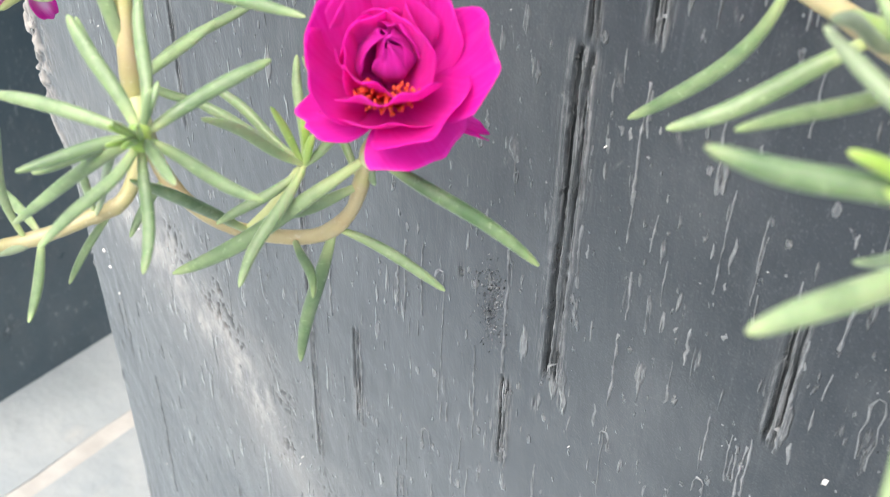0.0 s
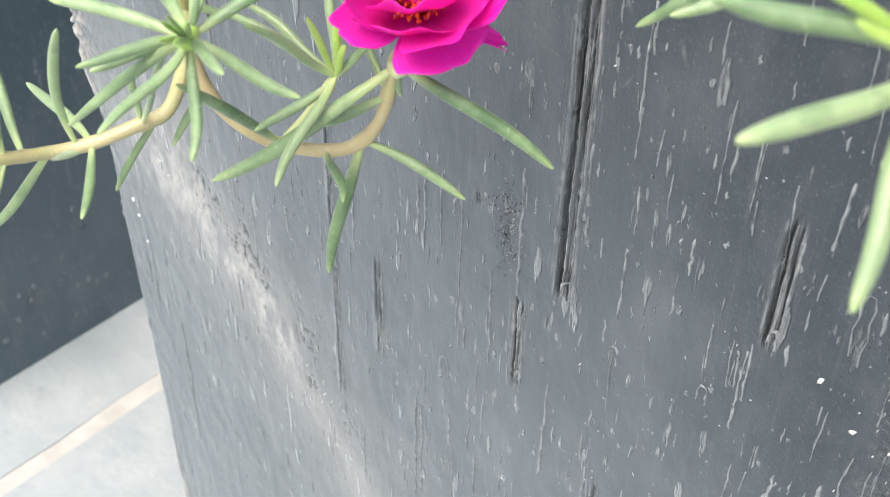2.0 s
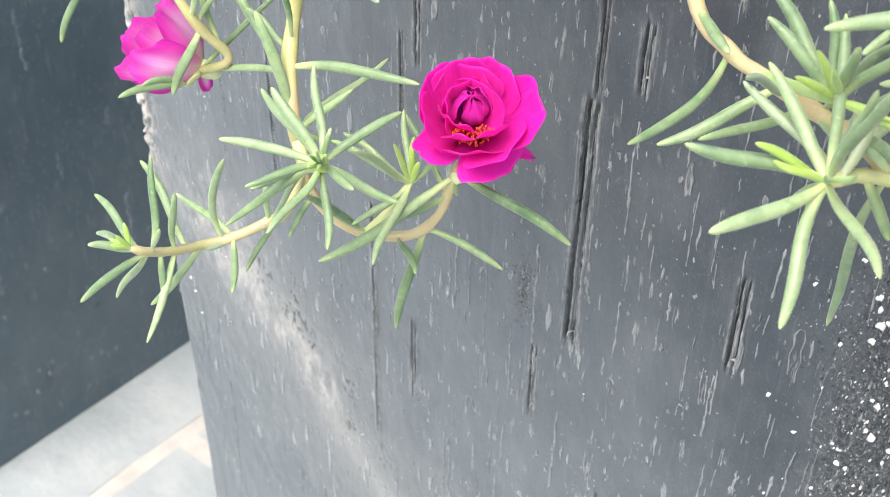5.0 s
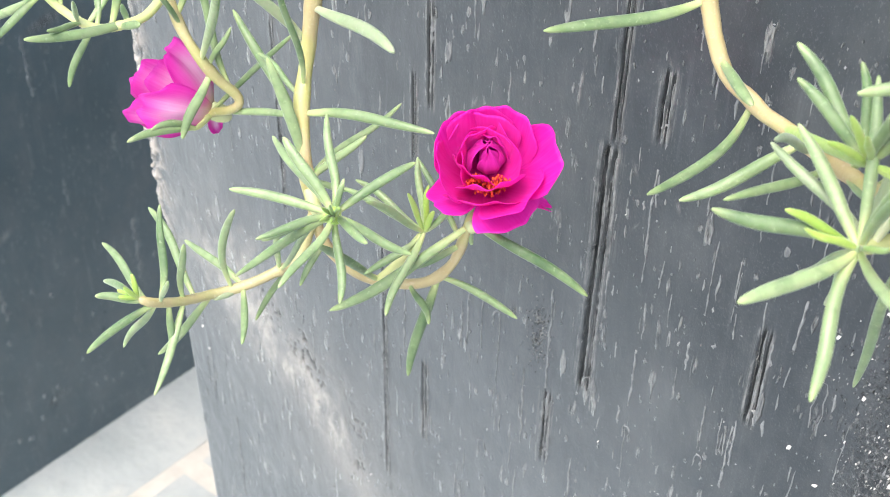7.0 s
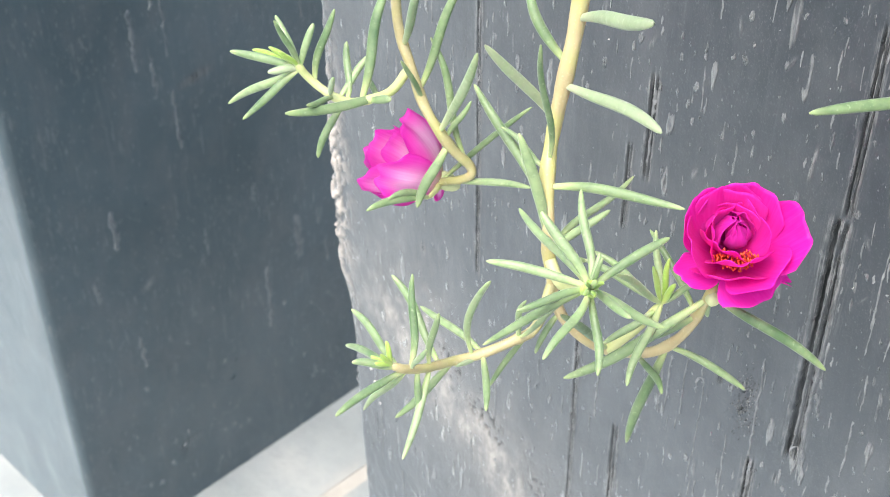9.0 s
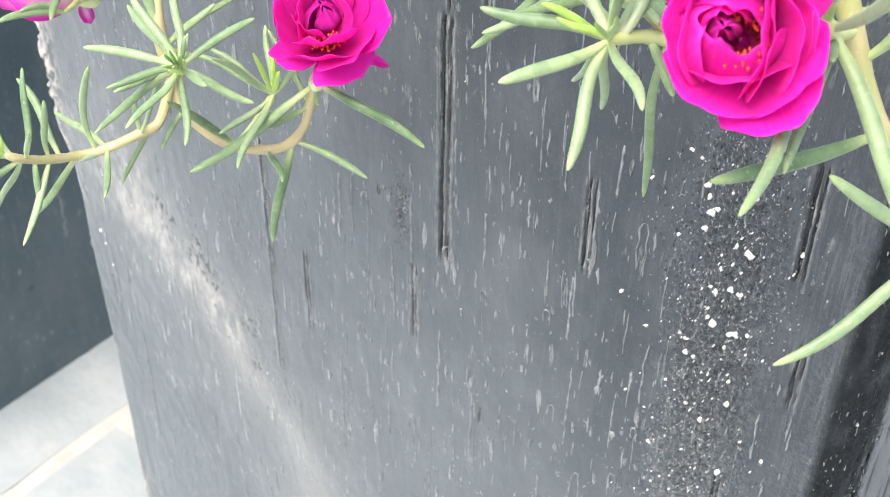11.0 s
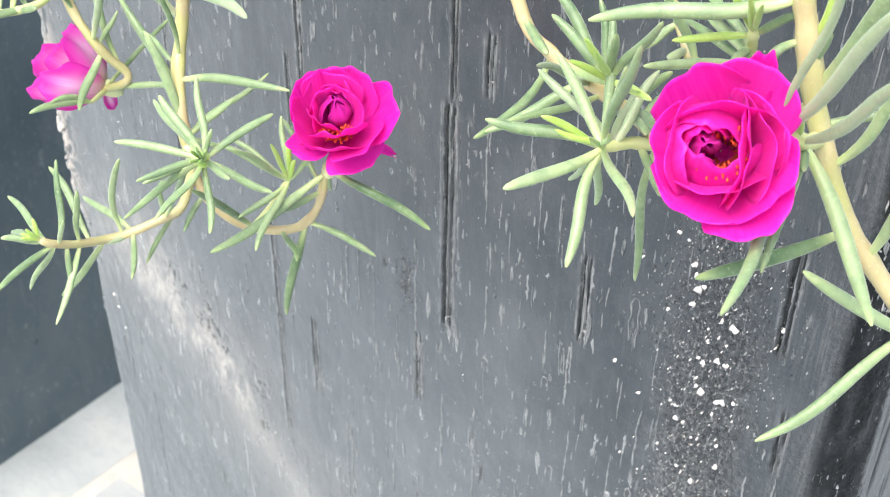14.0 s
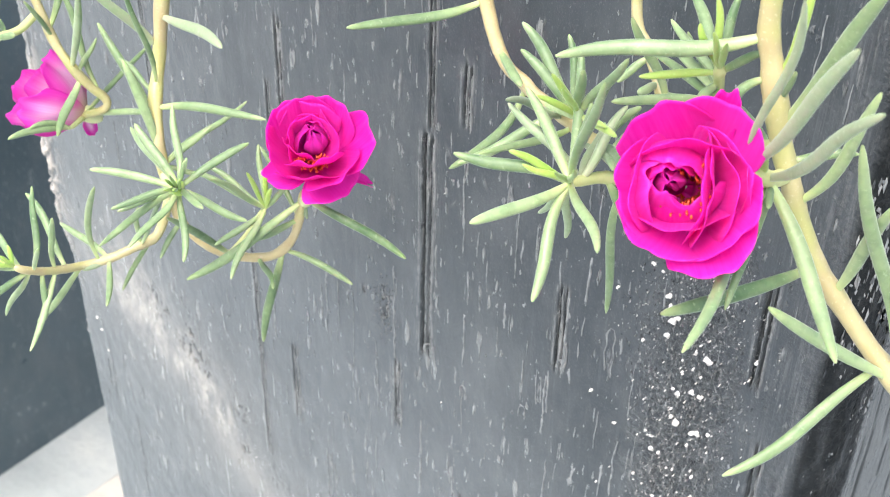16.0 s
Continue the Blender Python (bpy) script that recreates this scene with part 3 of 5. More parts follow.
        for k in range(260):
            grit.grain(rng.normal(-0.0105, 0.0016), rng.normal(0.338, 0.0045), rng.uniform(0.0002, 0.0006), rng.uniform(0.0003, 0.0010), rng.uniform(0.0001, 0.0004))
        grit.place = on_corner
        for k in range(2400):
            grit.grain(rng.uniform(0.0965, 0.1215), rng.uniform(0.18, 0.42), rng.uniform(0.0002, 0.0008), rng.uniform(0.0006, 0.0045), rng.uniform(0.0001, 0.00035))
        grit.link("grit", GRIT, thing, "coarse grey grit baked into the surface")
    else:
        def on_side(y, zz):
            return Vector((x0 + width, y, zz)), Vector((1, 0, 0))

        rel = Relief(on_side, rng)
        for k in range(34):
            zz = rng.uniform(0.06, 0.42)
            rel.line(rng.uniform(0.02, 0.22), zz, zz + rng.uniform(0.008, 0.04), rng.uniform(0.0018, 0.0045), 0.0003)
        for k in range(60):
            rel.dab(rng.uniform(0.01, 0.21), *(lambda q: (q, q + 0.0035))(0.01 + rng.exponential(0.05)), rng.uniform(0.002, 0.0045))
        rel.link("surface_relief", DRIP, thing, "pale raised drips")
    earth = part("soil", box_bm(x0 + 0.013, x0 + width - 0.013, y0 + 0.013, y0 + depth - 0.013, 0.03, 0.462, 0.004), SOIL, thing, "dark potting soil")
    return thing


fine_rows = [*np.arange(0, 0.10, 0.006), *np.arange(0.10, 0.20, 0.0012), *np.arange(0.20, 0.4505, 0.00045), *np.arange(0.4505, H + 0.001, 0.005)]
coarse_rows = np.arange(0, H + 0.001, 0.004)
main_planter = planter(-0.146, 0.0, 0.248, 0.25, (0.0025, 0.007), 0.00024, fine_rows, 3, True)
tagged(main_planter, "tall square dark grey planter with scratched grooved face", "planter", "square planters")
side_planter = planter(-0.355 - 0.248, 0.0, 0.248, 0.25, (0.004, 0.004), 0.002, coarse_rows, 8, False)
tagged(side_planter, "square dark grey planter standing on pale paving", "planter", "square planters")

# shapes of stems (metres) and their leaves: share of the stem, length, yaw, pitch, bend, width, kind
S1_LINE = [(-0.0331, 0.0175, 0.4842), (-0.0333, 0.0025, 0.5066), (-0.0335, -0.0208, 0.4994), (-0.0336, -0.0330, 0.4739), (-0.0349, -0.0352, 0.4376), (-0.0356, -0.0372, 0.4238), (-0.0368, -0.0383, 0.4127), (-0.0341, -0.0428, 0.4056), (-0.0310, -0.0456, 0.3982), (-0.0301, -0.0460, 0.3918), (-0.0280, -0.0455, 0.3815), (-0.0245, -0.0430, 0.3751), (-0.0213, -0.0380, 0.3703), (-0.0156, -0.0320, 0.3693), (-0.0105, -0.0300, 0.3751), (-0.0064, -0.0310, 0.3851), (-0.0049, -0.0318, 0.3894), (-0.0049, -0.0300, 0.3906)]
S1_LEAVES = [
    (0.726, 24.8, 90, 11, 0.5, 2.2), (0.731, 13.6, 49, 39, 0.2, 2.3), (0.784, 8.9, -91, -42, 0.5, 2), (0.849, 25.7, -85, 49, 0.4, 2.6),
    (0.726, 8, 55, -22, 0, 1.8), (0.983, 30.3, -132, -35, -1, 3), (0.951, 11.6, -122, -15, -0.6, 2.4), (0.877, 12.1, -30, 1, 0.6, 2.2),
    (0.905, 25.8, -132, -77, 0.5, 2.9), (0.902, 16.7, 24, -22, 0.8, 2.3), (0.989, 24.6, 23, -27, 0.5, 2.6), (0.989, 7.2, 114, -74, 0, 1.6),
    (0.955, 18.3, 163, 31, 0.4, 2), (0.589, 27.8, -17, 10, 0.8, 3, "pale"),
]
S1_LEAVES_B = [
    (0.527, 26.9, -25, 23, 0.2, 3.4, "pale"), (0.674, 25.3, 17, 7, 1, 2.6), (0.622, 21.9, -117, 52, 0.3, 2.7, "pale"),
    (0.575, 15.6, 174, 49, -1.6, 2.6), (0.658, 28.2, -67, 74, 0.3, 2.1), (0.691, 29.3, 163, 26, 0.4, 2.6), (0.717, 21.3, -175, 70, 0.6, 3),
    (0.662, 12.8, 174, 15, 0.3, 1.7),
]
S2_LINE = [(-0.0292, -0.0460, 0.3864), (-0.0283, -0.0510, 0.3799), (-0.0294, -0.0560, 0.3789), (-0.0324, -0.0610, 0.3772), (-0.0348, -0.0660, 0.3771), (-0.0350, -0.0730, 0.3798), (-0.0352, -0.0780, 0.3827), (-0.0361, -0.0800, 0.3843)]
S2_LEAVES = [
    (0.511, 23.2, -22, 73, 2.4, 2.2), (0.465, 17.2, 176, 2, 0.4, 2.3), (0.883, 16.6, 131, 56, 0.3, 2.3), (0.702, 19.2, 165, 28, 0.5, 2.5),
    (0.766, 14.3, -5, 79, 0.7, 2), (0.955, 15.3, 170, 12, 0.2, 2.4), (0.985, 19.4, 168, -24, 0.3, 2.3), (0.971, 8.1, -125, 18, 0.2, 2.2),
    (0.924, 16.4, -131, -38, 0.5, 2.3), (0.75, 16.8, -67, -38, -0.4, 2.3), (0.625, 17.4, -133, -51, -0.3, 2.4), (0.465, 12, -44, -16, 0.3, 2.2),
    (0.846, 10, -48, -66, 0.2, 2.1), (0.924, 19.2, -173, -56, 0.2, 2.1),
]
S2_LEAVES_B = [
    (0.245, 13.6, -122, -57, 0.4, 1.8), (0.307, 11, -19, 77, 0.7, 1.9), (0.297, 24.1, -13, 54, 0, 1.8), (0.883, 11.1, -16, 56, 0, 1.6),
    (0.488, 4.9, -110, -7, 0, 2.6, "pale"), (0.995, 4.2, -164, 5, 0, 1.5, "young"), (0.995, 3.8, -104, 32, 0, 1.5, "young"),
    (0.995, 4.3, -99, 60, 0, 1.5, "young"), (0.995, 4.4, 158, 60, 0, 1.5, "young"), (0.995, 8.1, 165, -30, 0, 1.5, "young"),
]
HUB_LINE = [(-0.0301, -0.0460, 0.3918), (-0.0246, -0.0490, 0.3907), (-0.0126, -0.0568, 0.4007)]
HUB_LEAVES = [
    (1, 17.9, -155, 4, 0.6, 2.5), (1, 13, -116, -5, 0.3, 2.2), (1, 16.2, -78, -13, -0.5, 2.4), (1, 14.4, -42, -39, 0.4, 2.3),
    (1, 11.6, -18, 10, 0, 2.2), (1, 15.8, 70, 20, 0.4, 2.5), (1, 17.1, 138, 37, 0.3, 2.4), (1, 23.7, 161, 3, 0, 2.4), (1, 15, 175, 37, 0.3, 2.6),
    (1, 6.1, 111, 44, 0, 1.6), (1, 6, 64, 72, 0, 1.5), (0.874, 11.9, -116, -9, 0.3, 2), (1, 23.4, -148, -41, 0.4, 2.5),
    (1, 8.1, -33, 43, 0, 1.5, "young"),
]
HUB_LEAVES_B = [
    (1, 11.7, -47, 44, 0, 1.5, "young"), (1, 8.3, -60, 30, 0, 1.5, "young"), (1, 8.2, -47, 29, 0, 1.5, "young"), (1, 8.5, -59, 44, 0, 1.5, "young"),
    (1, 14.2, 33, -27, -0.3, 2.4),
]
M_LINE = [(-0.0213, -0.0380, 0.3703), (-0.0161, -0.0370, 0.3778), (-0.0122, -0.0355, 0.3852)]
M_LEAVES = [
    (1, 18.4, -96, 45, 0.4, 2.2), (1, 13.3, 140, 52, 0, 2.1), (1, 15.7, -172, 20, 0.3, 2.1), (1, 16.1, -150, 27, 0.3, 2.2),
    (1, 17, -74, -27, 0.3, 2.5), (1, 9.4, 102, 81, 0, 1.8, "young"), (1, 6.9, -11, 66, 0, 1.8, "young"), (1, 8.9, 15, 51, 0, 1.9),
    (1, 11.9, -87, 68, 0, 1.7, "young"), (0.921, 11.9, -111, -22, -0.3, 2.2),
]
S3_LINE = [(-0.0690, 0.0220, 0.4850), (-0.0700, 0.0010, 0.5070), (-0.0720, -0.0220, 0.5000), (-0.0735, -0.0385, 0.4700), (-0.0728, -0.0420, 0.4420), (-0.0715, -0.0430, 0.4276), (-0.0701, -0.0435, 0.4216), (-0.0668, -0.0440, 0.4160), (-0.0643, -0.0437, 0.4096), (-0.0613, -0.0430, 0.4049), (-0.0588, -0.0410, 0.4000), (-0.0569, -0.0385, 0.3962), (-0.0566, -0.0385, 0.3942), (-0.0589, -0.0390, 0.3923), (-0.0626, -0.0395, 0.3904), (-0.0654, -0.0400, 0.3888)]
S3_LEAVES = [
    (0.778, 22.5, -29, 54, 0.2, 2.6), (0.828, 21.7, 79, 62, 0.3, 2.6), (0.923, 25.3, -174, 71, 0.5, 2.4), (0.876, 29.7, -22, 56, -0.5, 2.8),
    (0.89, 9.4, 53, 58, 0, 1.8), (0.978, 19.8, 10, 16, 0.5, 2.2), (0.991, 26.3, 33, 47, 0.5, 1.9), (0.895, 13.9, -99, -57, 0.4, 2.9),
    (0.84, 11.9, -91, 64, 0.3, 1.8),
]
F_LINE = [(-0.0640, -0.0398, 0.3893), (-0.0622, -0.0425, 0.3900), (-0.0618, -0.0452, 0.3896)]
F_LEAVES = [(0.9, 14.4, -102, 9, 0.8, 2.5), (0.97, 9.2, -104, 19, 1.2, 2.3)]
T_LINE = [(-0.0679, -0.0440, 0.4150), (-0.0660, -0.0500, 0.4139), (-0.0668, -0.0550, 0.4138), (-0.0693, -0.0580, 0.4136), (-0.0719, -0.0600, 0.4151), (-0.0748, -0.0620, 0.4180), (-0.0757, -0.0640, 0.4215)]
T_LEAVES = [
    (0.951, 15, -162, 0, 0.2, 2.4), (0.951, 12.9, -177, -3, 0.2, 1.8, "young"), (0.951, 6.7, -152, 31, 0.2, 1.7, "young"),
    (0.951, 10.6, 170, 44, 0.2, 2.1), (0.951, 11, -113, 69, 0.2, 1.9), (0.951, 8.3, 98, 58, 0.2, 2.2), (0.951, 5.8, -127, -3, 0.2, 2.4, "pale"),
    (0.951, 18.3, -154, -33, 0.2, 2.5), (0.951, 14.2, -120, -38, 0.2, 2.4), (0.951, 5.8, -104, 49, 0.2, 1.6, "young"),
    (0.785, 14.1, 85, 68, 0.7, 2.3), (0.557, 11.6, 136, 42, 0.3, 2.2), (0.61, 10.7, 91, 33, 0.3, 2.2), (0.213, 22.2, -101, 7, -0.8, 2.7),
]
T_LEAVES_B = [
    (0.568, 11.7, -102, -58, 0.5, 2.3), (0.689, 10.5, -32, 44, 0, 2.4), (0.452, 21.8, 101, 62, 0.6, 2.8), (0.643, 9.4, -75, 18, 0, 1.8),
    (0.414, 5.4, 11, 18, 0, 2.4), (0.372, 4.6, 153, 22, 0, 1.8),
]
R1_LINE = [(-0.0060, 0.0300, 0.4850), (-0.0020, 0.0180, 0.5070), (0.0020, -0.0040, 0.5000), (0.0100, -0.0062, 0.4700), (0.0226, -0.0065, 0.4259), (0.0316, -0.0075, 0.4178), (0.0409, -0.0140, 0.4199), (0.0553, -0.0260, 0.4253), (0.0664, -0.0360, 0.4299), (0.0708, -0.0360, 0.4268)]
R1_LEAVES = [
    (0.728, 24.7, -150, -55, -2.4, 2.6), (0.811, 19.8, -126, -23, -0.6, 2.7), (0.873, 19.2, -111, 1, -0.5, 2.2),
    (0.837, 29.1, -80, 32, 0.3, 2.3, "pale"), (0.671, 12.1, -33, -7, -0.1, 2.6), (0.889, 23.3, -35, 54, 0.2, 2.2), (0.942, 20.4, -45, 23, 0.2, 2.8),
    (0.889, 28.3, -48, 19, 0, 2.4), (0.935, 10.6, 15, 50, 0.3, 2.5), (0.97, 9.4, 71, 25, 0.3, 2.2), (0.63, 27, -123, -4, -0.8, 2.8),
]
R1T_LINE = [(0.0409, -0.0140, 0.4199), (0.0529, -0.0280, 0.4292), (0.0629, -0.0400, 0.4372)]
R1T_LEAVES = [
    (1, 13.4, 180, 34, 0.2, 2.5), (1, 17.3, 164, 34, 0.2, 2.6), (1, 11, -104, 56, 0.2, 1.8, "young"), (1, 11.9, -78, 47, 0.2, 1.6, "young"),
    (1, 17, -39, 20, 0.2, 1.8, "young"), (1, 13.5, -40, 23, 0.2, 1.6, "young"), (1, 9.3, -114, 35, 0.2, 1.7, "young"), (1, 11.4, -58, 65, 0.2, 2.4),
    (1, 12.3, 143, 57, 0.2, 2.2), (1, 19.8, -29, 52, 0.2, 2.3),
]
RH_LINE = [(0.0708, -0.0360, 0.4268), (0.0680, -0.0400, 0.4283), (0.0668, -0.0470, 0.4303)]
RH_LEAVES = [
    (1, 18.9, -75, -40, 0.6, 2.6), (1, 17.3, -113, -6, -0.5, 2.7), (1, 18, -151, 10, 0.4, 2.7), (1, 18.6, -45, 2, 0.3, 2.5),
    (1, 20.5, 121, -59, 0.2, 2.3), (1, 10.6, -148, 27, 0.3, 1.9, "young"), (1, 8.8, -129, 29, 0, 1.6, "young"), (1, 18.1, 144, -48, 0, 1.8),
    (1, 17.5, 153, 29, 0.4, 2.6), (1, 16.6, -58, 39, 0, 1.6, "young"), (1, 12, -73, 38, 0, 1.5, "young"), (1, 26.2, -43, 63, 0.3, 2.4),
    (1, 17.2, -36, 73, 0.2, 2.2), (1, 20.8, 122, 51, 0.4, 2.4),
]
RH_LEAVES_B = [
    (0.034, 35.6, 121, -74, 0.8, 2.4), (0.334, 9, -9, -52, 0.2, 2.4), (0.744, 13.4, 84, 42, 0.2, 2.4, "pale"), (0.744, 18, 167, 18, 0.4, 2.4, "pale"),
    (0.744, 14.8, 109, 8, 0.2, 2.4, "pale"),
]
R2_LINE = [(0.0919, 0.0250, 0.4782), (0.0909, 0.0100, 0.5032), (0.0899, -0.0180, 0.5002), (0.0864, -0.0290, 0.4782), (0.0859, -0.0300, 0.4582), (0.0877, -0.0300, 0.4501), (0.0889, -0.0300, 0.4459), (0.0900, -0.0295, 0.4415), (0.0913, -0.0290, 0.4370), (0.0931, -0.0285, 0.4325), (0.0947, -0.0280, 0.4279), (0.0969, -0.0275, 0.4234), (0.0993, -0.0270, 0.4189), (0.1028, -0.0265, 0.4149), (0.1065, -0.0260, 0.4109), (0.1103, -0.0255, 0.4069), (0.1145, -0.0250, 0.4031), (0.1193, -0.0240, 0.3968)]
R2_LEAVES = [
    (0.613, 29.8, -149, -11, -0.3, 3.4), (0.694, 30.7, -20, 64, -0.3, 3.5), (0.654, 15.2, 1, 78, -0.7, 2.3, "young"), (0.672, 7.9, -38, 64, 0, 2),
    (0.765, 24.7, -12, 68, -1.5, 2.7), (0.723, 10.3, 29, 13, 0.3, 2.4), (0.952, 46, -132, 71, 0.6, 3), (0.86, 25.2, -35, 68, 0.3, 2.9),
    (0.827, 29, -114, 2, -0.6, 3.1), (0.958, 27.8, -135, 35, -0.6, 2.9), (0.938, 30, -122, -32, -0.7, 2.8), (0.647, 11.9, -97, -32, 2.6, 2.3),
    (0.678, 8.9, 144, 45, 0.2, 2),
]
R3_LINE = [(0.0911, -0.0290, 0.4379), (0.0827, -0.0220, 0.4318), (0.0783, -0.0220, 0.4347), (0.0786, -0.0260, 0.4405), (0.0800, -0.0300, 0.4458), (0.0807, -0.0320, 0.4483)]
R3_LEAVES = [
    (0.945, 11.6, -141, -4, 0.2, 2, "young"), (0.945, 8.2, 8, 40, 0.2, 2.1), (0.867, 5.3, -97, -22, 0.3, 2.2), (0.835, 8.4, -71, -18, 0, 2.2),
    (0.718, 12.3, 42, -43, 0.3, 2.6), (0.718, 14.7, 147, 3, 0.3, 2.6), (0.629, 20.5, 150, -4, 0.3, 2.4), (0.629, 16.9, -135, 3, 0.5, 2.4),
    (0.986, 8, -142, 62, -0.3, 1.9, "young"), (0.986, 11.9, -111, 78, 0, 1.9, "young"), (0.986, 10.7, -80, 53, 0, 1.7, "young"),
    (0.986, 10.4, -62, 47, 0, 1.6, "young"), (0.945, 15.3, 140, 26, 0.4, 2.6), (0.953, 11.5, 100, 64, 0.3, 2.2),
]
R3_LEAVES_B = [
    (0.835, 17.9, 144, 7, 0.3, 2.4), (0.768, 14.3, 140, 12, 0, 1.8),
]
RB_LINE = [(0.0925, -0.0288, 0.4334), (0.0923, -0.0340, 0.4350), (0.0920, -0.0380, 0.4378), (0.0904, -0.0420, 0.4408)]
RB_LEAVES = [
    (0.454, 27.6, -25, -43, 0.8, 3.4), (0.915, 34.1, -55, 67, -0.5, 2.1, "pale"), (0.887, 35.6, -40, 54, -0.5, 2.9, "pale"),
    (0.506, 36.8, -43, 44, -0.6, 2.9, "pale"), (0.61, 8.2, -80, 55, 0, 1.8, "young"), (0.61, 8.5, -66, 53, 0, 1.6, "young"),
    (0.348, 6.6, -66, -6, 0, 1.9), (0.264, 34.6, -82, -14, 0.4, 2.6), (0.264, 22.2, -79, -28, 0.2, 2.3),
]
R4_LINE = [(0.0513, 0.0280, 0.4943), (0.0513, 0.0180, 0.5123), (0.0523, -0.0020, 0.5103), (0.0543, -0.0110, 0.4793), (0.0553, -0.0120, 0.4443), (0.0592, -0.0130, 0.4366), (0.0640, -0.0160, 0.4316), (0.0706, -0.0220, 0.4292)]
R4_LEAVES = [
    (0.948, 17.2, -140, 65, 0.6, 2.5), (0.932, 11.9, -31, 15, 0.2, 2.4), (0.927, 6.5, -94, 10, 0, 2.4, "pale"), (0.885, 6.9, -125, -35, 0.2, 2.2),
]

# ---- the trailing moss roses ----
def petal_material(name, deep, bright):
    """A thin silky petal: fine veins run from its foot to its edge."""
    m, n, l, b = material(name)
    info = n.new("ShaderNodeObjectInfo")
    uv, tex = n.new("ShaderNodeCombineXYZ"), n.new("ShaderNodeTexNoise")
    l.new(math_node(n, l, "MULTIPLY", attribute(n, "across"), 15.0), uv.inputs[0])
    l.new(math_node(n, l, "MULTIPLY", attribute(n, "along"), 1.6), uv.inputs[1])
    l.new(math_node(n, l, "MULTIPLY", info.outputs["Random"], 40.0), uv.inputs[2])
    tex.inputs["Scale"].default_value, tex.inputs["Detail"].default_value, tex.inputs["Roughness"].default_value = 1.0, 3.0, 0.6
    l.new(uv.outputs[0], tex.inputs["Vector"])
    vein = tex.outputs["Fac"]
    tone = math_node(n, l, "ADD", math_node(n, l, "MULTIPLY", noise_tex(n, l, 260, 3), 0.4), math_node(n, l, "MULTIPLY", info.outputs["Random"], 0.3))
    tone = math_node(n, l, "ADD", tone, math_node(n, l, "MULTIPLY", math_node(n, l, "SUBTRACT", vein, 0.5), 0.9), clamp=True)
    col = mix(n, l, tone, deep, bright)
    col = mix(n, l, math_node(n, l, "MULTIPLY", attribute(n, "pale"), math_node(n, l, "ADD", 0.55, math_node(n, l, "MULTIPLY", vein, 0.8)), clamp=True), col, (0.94, 0.70, 0.86))
    col = mix(n, l, attribute(n, "cream"), col, (0.78, 0.76, 0.46))
    l.new(col, b.inputs["Base Color"])
    b.inputs["Roughness"].default_value = 0.42
    b.inputs["Specular IOR Level"].default_value = 0.4
    b.inputs["Sheen Weight"].default_value = 0.04
    thin = n.new("ShaderNodeBsdfTranslucent")
    l.new(col, thin.inputs["Color"])
    both = n.new("ShaderNodeMixShader")
    both.inputs["Fac"].default_value = 0.62
    l.new(b.outputs["BSDF"], both.inputs[1])
    l.new(thin.outputs["BSDF"], both.inputs[2])
    l.new(both.outputs["Shader"], n["Material Output"].inputs["Surface"])
    bump(n, l, b, vein, 0.2, 0.0002)
    bump(n, l, b, noise_tex(n, l, 380, 3), 0.25, 0.0005)
    return m


def leaf_material(name, dark, light, tip):
    """A fleshy leaf with a dull waxy bloom, fine pale dots and a keel of deeper green."""
    m, n, l, b = material(name)
    info = n.new("ShaderNodeObjectInfo")
    col = mix(n, l, info.outputs["Random"], dark, light)
    col = mix(n, l, ramp(n, l, noise_tex(n, l, 190, 4, 0.6), [(0.36, (0, 0, 0)), (0.70, (0.65, 0.65, 0.65))]), col, light)
    col = mix(n, l, ramp(n, l, noise_tex(n, l, 420, 3, 0.6), [(0.50, (0, 0, 0)), (0.75, (0.5, 0.5, 0.5))]), col, dark)
    spots = ramp(n, l, noise_tex(n, l, 1500, 2), [(0.62, (0, 0, 0)), (0.72, (0.3, 0.3, 0.3))])
    col = mix(n, l, spots, col, tuple(min(1.0, c * 1.25 + 0.09) for c in light))
    col = mix(n, l, attribute(n, "tip"), col, tip)
    l.new(col, b.inputs["Base Color"])
    l.new(ramp(n, l, noise_tex(n, l, 300, 3), [(0.3, (0.36,) * 3), (0.7, (0.56,) * 3)]), b.inputs["Roughness"])
    b.inputs["Subsurface Weight"].default_value = 0.2
    b.inputs["Subsurface Radius"].default_value = (0.4, 1.0, 0.25)
    b.inputs["Subsurface Scale"].default_value = 0.0010
    b.inputs["Sheen Weight"].default_value, b.inputs["Sheen Roughness"].default_value = 0.25, 0.45
    b.inputs["Sheen Tint"].default_value = (0.86, 1.0, 0.93, 1)
    bump(n, l, b, noise_tex(n, l, 900, 3), 0.2, 0.0003)
    bump(n, l, b, noise_tex(n, l, 260, 2), 0.3, 0.0006)
    return m


